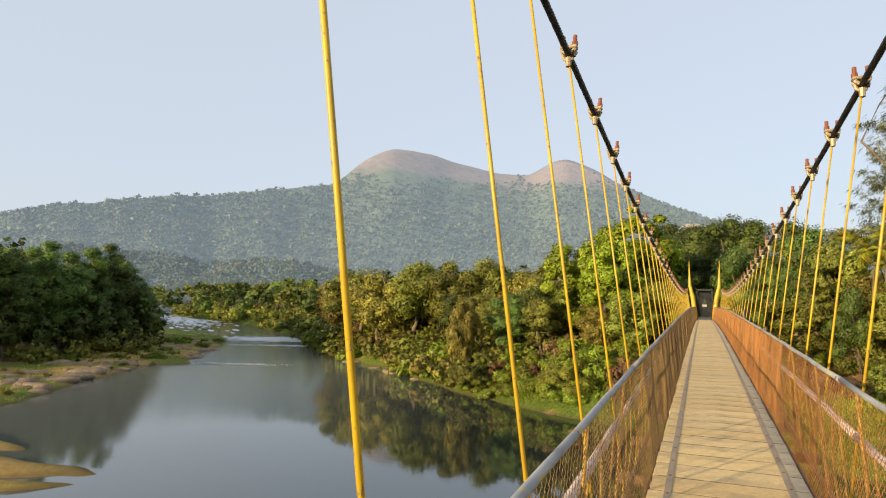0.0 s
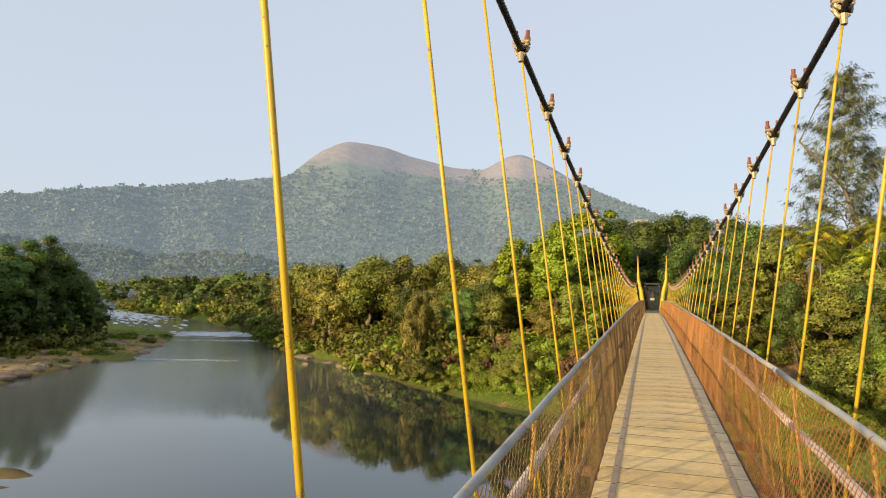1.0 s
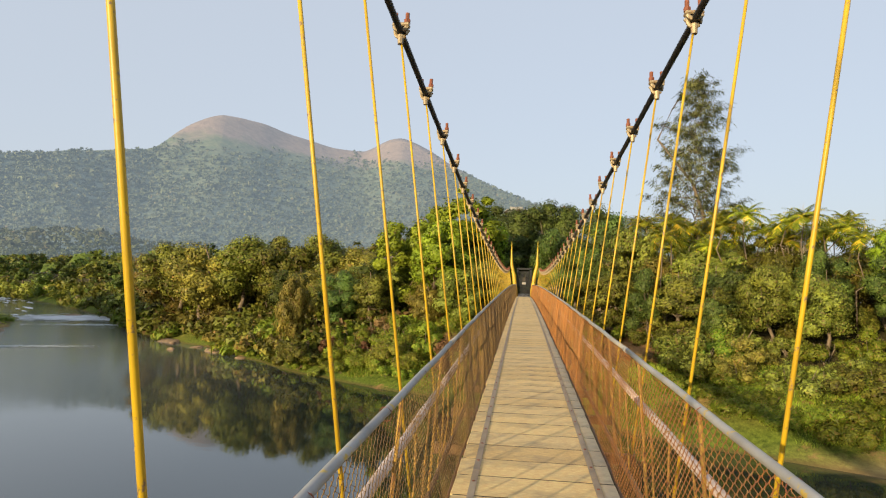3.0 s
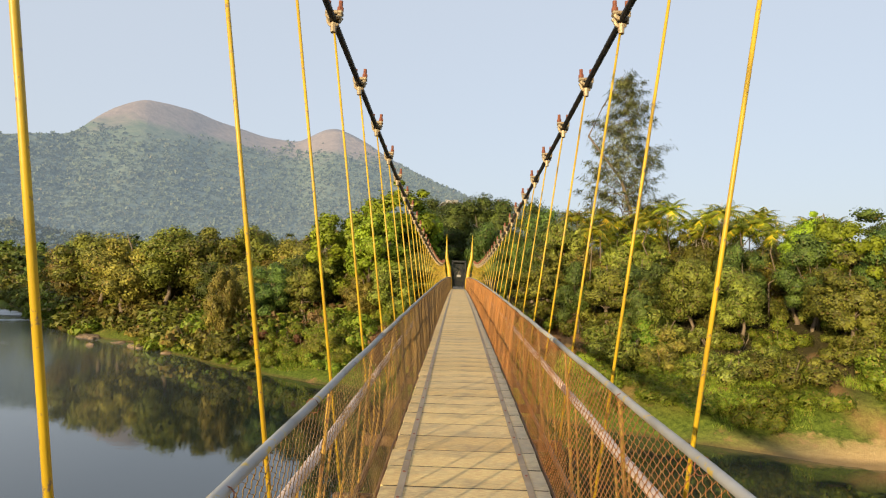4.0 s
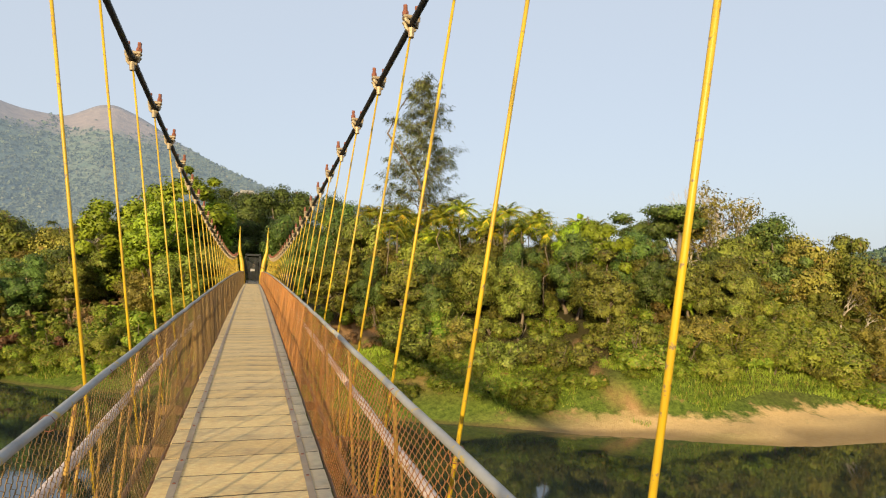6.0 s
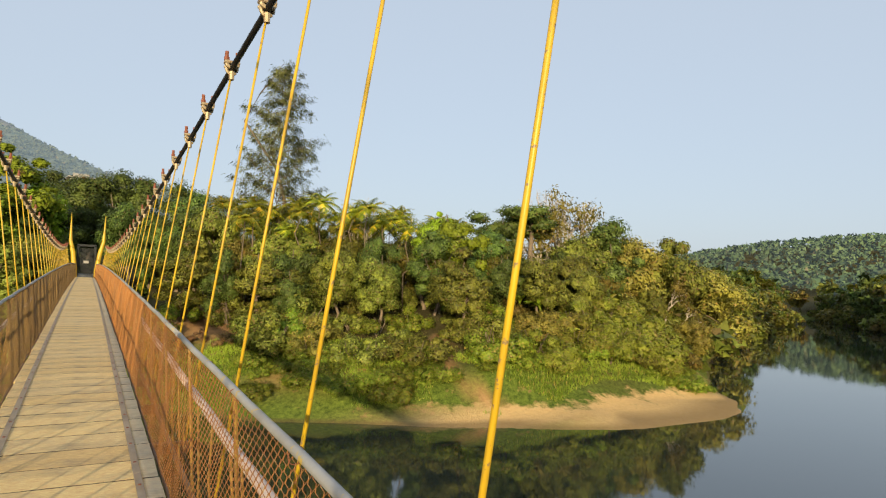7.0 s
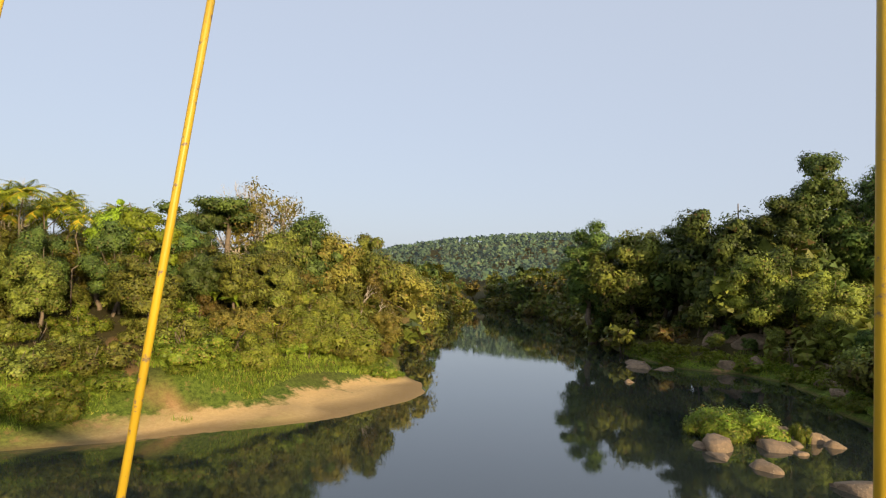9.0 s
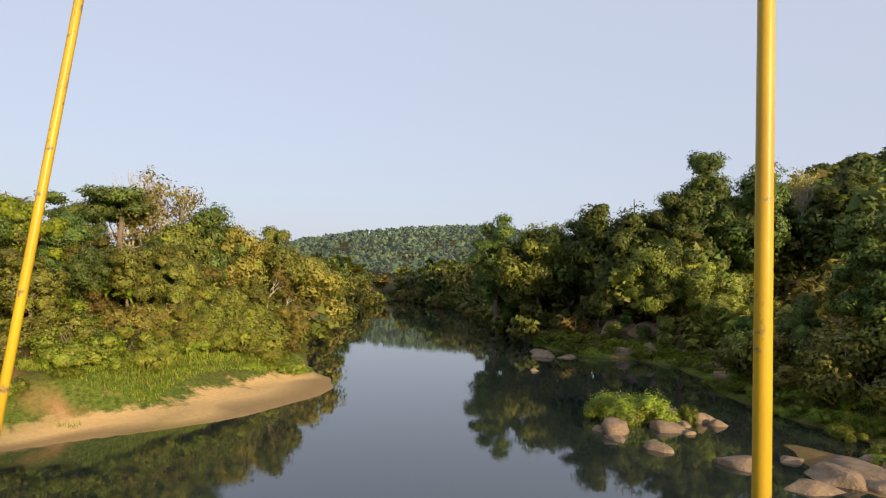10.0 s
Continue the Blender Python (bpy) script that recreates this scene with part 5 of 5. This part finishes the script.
A, S = np.meshgrid(np.arange(-42, 100.1, 0.25), np.concatenate([np.linspace(0, 1, 60), [1.06, 1.15]]))
R_, Z_ = slope_z(A, np.minimum(S, 1))
R_ = np.where(S > 1, R_ * S, R_)
Z_ = np.where(S > 1, Z_ * (1 - 2.2 * (S - 1)), Z_)
P_ = np.stack([-R_ * np.sin(np.radians(A)), R_ * np.cos(np.radians(A)), Z_], -1)
w_ = A.shape[1]
q_ = (np.arange(A.shape[0] - 1)[:, None] * w_ + np.arange(w_ - 1)[None]).ravel()
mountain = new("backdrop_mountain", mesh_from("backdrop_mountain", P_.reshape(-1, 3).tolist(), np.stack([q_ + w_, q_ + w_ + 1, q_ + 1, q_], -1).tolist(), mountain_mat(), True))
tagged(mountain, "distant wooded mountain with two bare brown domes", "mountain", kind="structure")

fr = np.random.default_rng(5)
n_ = 40000
a_, s_ = fr.uniform(-12, 66, n_), fr.random(n_)
r_, z_ = slope_z(a_, s_)
keep = (np.degrees(np.arctan2(z_ - 1.57, r_)) + 0.5 * np.sin(a_ * 1.3) * np.cos(a_ * 0.47 + 2) < 10.7 + 0.35 * fr.normal(size=n_)) | (a_ > 32.5)
a_, r_, z_ = a_[keep], r_[keep], z_[keep]
pl = np.stack([-r_ * np.sin(np.radians(a_)), r_ * np.cos(np.radians(a_)), z_ + 1.0], -1)
sz = np.where(fr.random(len(pl)) < 0.12, 4.4, 2.5) * fr.uniform(0.4, 1.35, len(pl)) * np.clip(r_ / 900, 0.6, 1.35)
mid_ = r_ < 800
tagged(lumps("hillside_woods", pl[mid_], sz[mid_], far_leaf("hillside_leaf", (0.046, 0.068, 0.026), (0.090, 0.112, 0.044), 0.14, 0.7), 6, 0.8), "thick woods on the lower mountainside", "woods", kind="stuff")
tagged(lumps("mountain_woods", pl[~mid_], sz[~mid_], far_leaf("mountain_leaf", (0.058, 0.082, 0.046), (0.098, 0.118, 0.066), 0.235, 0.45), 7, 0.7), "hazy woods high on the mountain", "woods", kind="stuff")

# woods on the low hills up and down the river
n_ = 15000
hx, hy = fr.uniform(120, 760, n_), fr.uniform(-140, 640, n_)
hn, hs = shore_sides(hx, hy)
ok = (np.maximum(hn, hs) > 26) & (np.abs(np.degrees(np.arctan2(hx, hy)) - 68) < 50)
hx, hy = hx[ok], hy[ok]
hz = ground_z(hx, hy)
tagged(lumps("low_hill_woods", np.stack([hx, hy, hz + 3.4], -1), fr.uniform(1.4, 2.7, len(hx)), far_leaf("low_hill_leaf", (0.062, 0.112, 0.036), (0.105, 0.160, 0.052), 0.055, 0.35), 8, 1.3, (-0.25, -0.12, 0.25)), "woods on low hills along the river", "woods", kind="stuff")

# ---- rocks ----
def rock(seed, sx, sy, sz, label="smooth brown boulder lying in the river", fine=3):
    bm = bmesh.new()
    bmesh.ops.create_icosphere(bm, subdivisions=fine, radius=1)
    off = Vector((seed * 3.7, seed * 1.9, seed))
    r = random.Random(seed)
    cuts = [(Vector((r.gauss(0, 1), r.gauss(0, 1), abs(r.gauss(0, 1)))).normalized(), r.uniform(0.5, 0.82)) for _ in range(13)]
    for v in bm.verts:
        for way, far in cuts:
            over = v.co.dot(way) - far
            if over > 0:
                v.co -= way * over * 0.97
        n = noise.noise(v.co * 0.9 + off) * 0.30 + noise.noise(v.co * 2.6 + off) * 0.12 + noise.noise(v.co * 6 + off) * 0.05
        v.co = Vector((v.co.x * sx, v.co.y * sy, v.co.z * sz)) * (1 + n)
    me = bpy.data.meshes.new("rock")
    bm.to_mesh(me)
    bm.free()
    me.materials.append(ROCK)
    me.polygons.foreach_set("use_smooth", np.ones(len(me.polygons), dtype=bool))
    ob = new("rock", me)
    return tagged(ob, label, "rock", "river rocks")


ROCKS = [(42.2, 7.0, 1.25, 0.9, 0.75), (39.6, 6.6, 0.8, 0.45, 0.25), (38.6, 4.1, 0.75, 0.5, 0.40), (44.0, 3.9, 1.0, 1.15, 0.75), (47.4, 4.4, 1.1, 0.95, 1.15),
         (47.2, 2.2, 0.5, 0.6, 0.75), (46.9, 1.0, 0.55, 0.6, 0.40), (45.6, 3.0, 0.45, 0.5, 0.35), (43.4, 2.6, 0.4, 0.4, 0.25), (51.3, 9.8, 0.4, 0.45, 0.35),
         (37.6, -0.4, 1.3, 1.35, 0.6), (63.9, 18.9, 0.45, 0.5, 0.3), (39.6, -2.9, 0.6, 0.7, 0.22), (34.8, -3.4, 1.1, 0.8, 0.45), (37.0, -4.6, 1.6, 1.2, 0.5),
         (76.4, 21.4, 1.3, 1.6, 0.6), (76.6, 18.7, 0.8, 0.9, 0.35), (80.6, 12.7, 1.0, 1.2, 0.7), (77.8, 3.1, 1.6, 1.8, 0.8), (72, 1.6, 1.2, 1.0, 0.5), (88, 14.5, 2.0, 2.2, 2.0), (87, 10.5, 1.6, 2.2, 1.5), (66, 0.6, 1.0, 1.0, 0.4), (46.0, 4.6, 0.8, 0.7, 0.8), (48.8, 1.9, 0.7, 0.6, 0.5), (41.4, 7.9, 0.6, 0.5, 0.4), (79.5, 23.0, 1.2, 1.0, 0.5), (82, 5.5, 1.4, 1.1, 0.9), (81, 9.5, 1.0, 1.3, 1.0), (58.5, -1.5, 0.7, 0.5, 0.3),
         (38.6, -6.5, 2.0, 1.3, 0.42), (41.2, -7.7, 1.9, 1.3, 0.5), (43.8, -8.7, 1.6, 1.2, 0.5), (36.6, -6.9, 1.0, 0.9, 0.3)]
for i, (x, y, a, b, c) in enumerate(ROCKS):
    z = max(WATER, float(ground_z(np.array([x]), np.array([y]))[0]))
    rock(i + 1, a * 1.55, b * 1.55, c * 1.45).matrix_basis = pose(x, y, z - 0.15 * c, 0, 0, 37 * i)
for i, (x, y, a) in enumerate(((-48.0, 84.5, 2.2), (-45.1, 85.5, 1.4), (-50, 83, 1.0), (-75.1, 109.5, 1.6), (-95.8, 123.7, 2.2), (-175, 211, 6.0), (-167, 217, 5.0), (-150, 190, 5.0), (-160, 200, 4.5), (-44.2, 74.6, 0.6))):
    rock(40 + i, a, a * 0.6, 0.45).matrix_basis = pose(x, y, WATER, 0, 0, 30)

rr_ = random.Random(91)
for i in range(96):
    k = i % 17
    (ax, ay), (bx, by) = ((-53, 30), (-62, 47)) if k < 4 else ((-62, 47), (-70, 62)) if k < 8 else ((-67, 68), (-86, 96)) if k < 13 else ((-31, 69), (-51, 84.5))
    s, back = rr_.random(), (rr_.uniform(-0.8, 15 if i > 33 else 7) if k < 13 else rr_.uniform(-1.2, 0.6))
    x, y = ax + (bx - ax) * s - back * 0.9, ay + (by - ay) * s + (back * 0.35 if k < 13 else back)
    a = rr_.uniform(0.4, 1.5) if i < 34 else rr_.uniform(0.6, 2.6)
    z = max(WATER, float(ground_z(np.array([x]), np.array([y]))[0]))
    rock(60 + i, a, a * rr_.uniform(0.5, 0.9), 0.12 + a * 0.2, "low weathered brown rock on the river flats", 2).matrix_basis = pose(x, y, z - 0.05, 0, 0, rr_.uniform(0, 180))


# ---- white water over the shallow sills ----
def rapids(name, cx, cy, lx, ly, turn, seed):
    """A broken sheet of foam: many small overlapping flakes just proud of the river."""
    r = np.random.default_rng(seed)
    n = 900
    u, w = r.normal(size=n) * 0.42, r.normal(size=n) * 0.42
    c, s = math.cos(radians(turn)), math.sin(radians(turn))
    px, py = cx + u * lx * c - w * ly * s, cy + u * lx * s + w * ly * c
    ring = np.arange(7) * 2 * math.pi / 7
    size = r.uniform(0.15, 1.0, n) * min(lx, ly) * 0.055
    stretch = r.uniform(2.0, 6.0, n)
    a = size[:, None] * stretch[:, None] * np.cos(ring)[None] * (0.7 + 0.5 * r.random((n, 7)))
    b = size[:, None] * np.sin(ring)[None] * (0.7 + 0.5 * r.random((n, 7)))
    v = np.stack([px[:, None] + a * c - b * s, py[:, None] + a * s + b * c, np.broadcast_to((WATER + 0.02 + 0.06 * r.random(n))[:, None], a.shape)], -1)
    ob = new(name, cloud_mesh(name, v.reshape(-1, 3), np.arange(n * 7).reshape(-1, 7), FOAM))
    tagged(ob, "white broken water over a shallow river sill", "rapids", kind="stuff")


FOAM = worn("foam", (0.74, 0.77, 0.80), (0.48, 0.52, 0.55), (0.34, 0.38, 0.40), 0.6, 0, 0.3, 2.0, 0.6)
rapids("rapids", -190, 192, 75, 16, 137, 1)
rapids("rapids", -90, 119, 14, 9, 20, 2)
rapids("rapids", -76, 104, 12, 2.2, 25, 3)
rapids("rapids", -62, 71, 8, 1.2, 20, 4)


# ---- grass at the water's edge ----
def grass(name, region, count, land, size, mat, seed, label):
    g = np.random.default_rng(seed)
    x0, x1, y0, y1 = region
    px, py = g.uniform(x0, x1, count * 8), g.uniform(y0, y1, count * 8)
    n, s = shore_sides(px, py)
    d = np.maximum(n, s) + 1.2 * wobble(px, py, 2.2, 3.0)
    fine = (d > land[0]) & (d < land[1]) & (bell(px, py, 40, 32.0, 13, 6.5) < 0.45) & (shore_dist(px, py, [(25.8, 45), (24.3, 41), (24.4, 38.5), (27.0, 34.0)]) > 0.6) & (wobble(px, py, 3.3, 5.0) > -0.35) & ((px < 9) | (px > 60) | (d > 2.4 + 0.8 * wobble(px, py, 1.4, 7.0)))
    px, py = px[fine][:count], py[fine][:count]
    p = np.stack([px, py, ground_z(px, py) - 0.03], -1)
    p = np.repeat(p, 5, 0) + g.normal(size=(len(p) * 5, 3)) * [0.14, 0.14, 0]
    lean = g.normal(size=p.shape) * 0.32 + [0, 0, 1]
    ln = (size * g.uniform(0.5, 1.3, len(p)))[:, None]
    w = np.cross(lean, g.normal(size=p.shape))
    w = w / np.linalg.norm(w, axis=1, keepdims=True) * ln * 0.085
    v = np.stack([p - w, p + w, p + lean * ln * 0.6 + w * 0.8, p + lean * ln], 1).reshape(-1, 3)
    tagged(new(name, cloud_mesh(name, v, np.arange(len(v)).reshape(-1, 4), mat)), label, "grass", kind="stuff")


grass("bank_grass", (-30, 64, 28, 62), 26000, (0.7, 10.0), 0.25, L_GRASS, 3, "short bright green grass on the river bank")
grass("shore_grass", (44, 92, -14, 32), 6000, (0.4, 5.0), 0.26, L_GRASS, 4, "fresh green grass among shore rocks")
grass("flat_grass", (-110, -46, 20, 116), 3000, (0.6, 12.0), 0.28, L_REED, 5, "dry tufted grass on stony river flats")


# ---- pale flat-roofed house on the rise beyond the bridge ----
PLASTER = worn("old_plaster", (0.36, 0.35, 0.33), (0.24, 0.23, 0.21), (0.22, 0.20, 0.17), 0.9, 0, 0.8, 6, 0.62)
GLASS = worn("dark_glass", (0.03, 0.035, 0.04), (0.02, 0.02, 0.025), (0.05, 0.05, 0.05), 0.15)


def far_house(x, y, top, w, d):
    z = float(ground_z(np.array([x]), np.array([y]))[0]) - 0.3
    h = top - z
    ob = new("house")
    ob.matrix_basis = pose(x, y, z, 0, 0, 8)
    part("wall", box_bm(w, d, h - 0.5, (0, 0, (h - 0.5) / 2), 0.02), PLASTER, ob)
    part("roof", box_bm(w + 1.0, d + 1.0, 0.3, (0, 0, h - 0.35), 0.03), CONCRETE, ob, "grey flat concrete roof slab")
    part("parapet", box_bm(w * 0.5, 0.2, 0.6, (-w * 0.2, -d / 2, h + 0.1), 0.02), PLASTER, ob)
    for i in range(3):
        win = part("window", box_bm(0.9, 0.08, 1.1, (-w / 2 + w * (i + 0.5) / 3, -d / 2 - 0.02, h - 1.7), 0.01), CONCRETE, ob)
        part("pane", box_bm(0.74, 0.03, 0.94, (-w / 2 + w * (i + 0.5) / 3, -d / 2 - 0.075, h - 1.7)), GLASS, win)
    tagged(ob, "small pale plastered house with a flat concrete roof", "house")


far_house(-1.2, 150, 19.2, 6.0, 6.0)
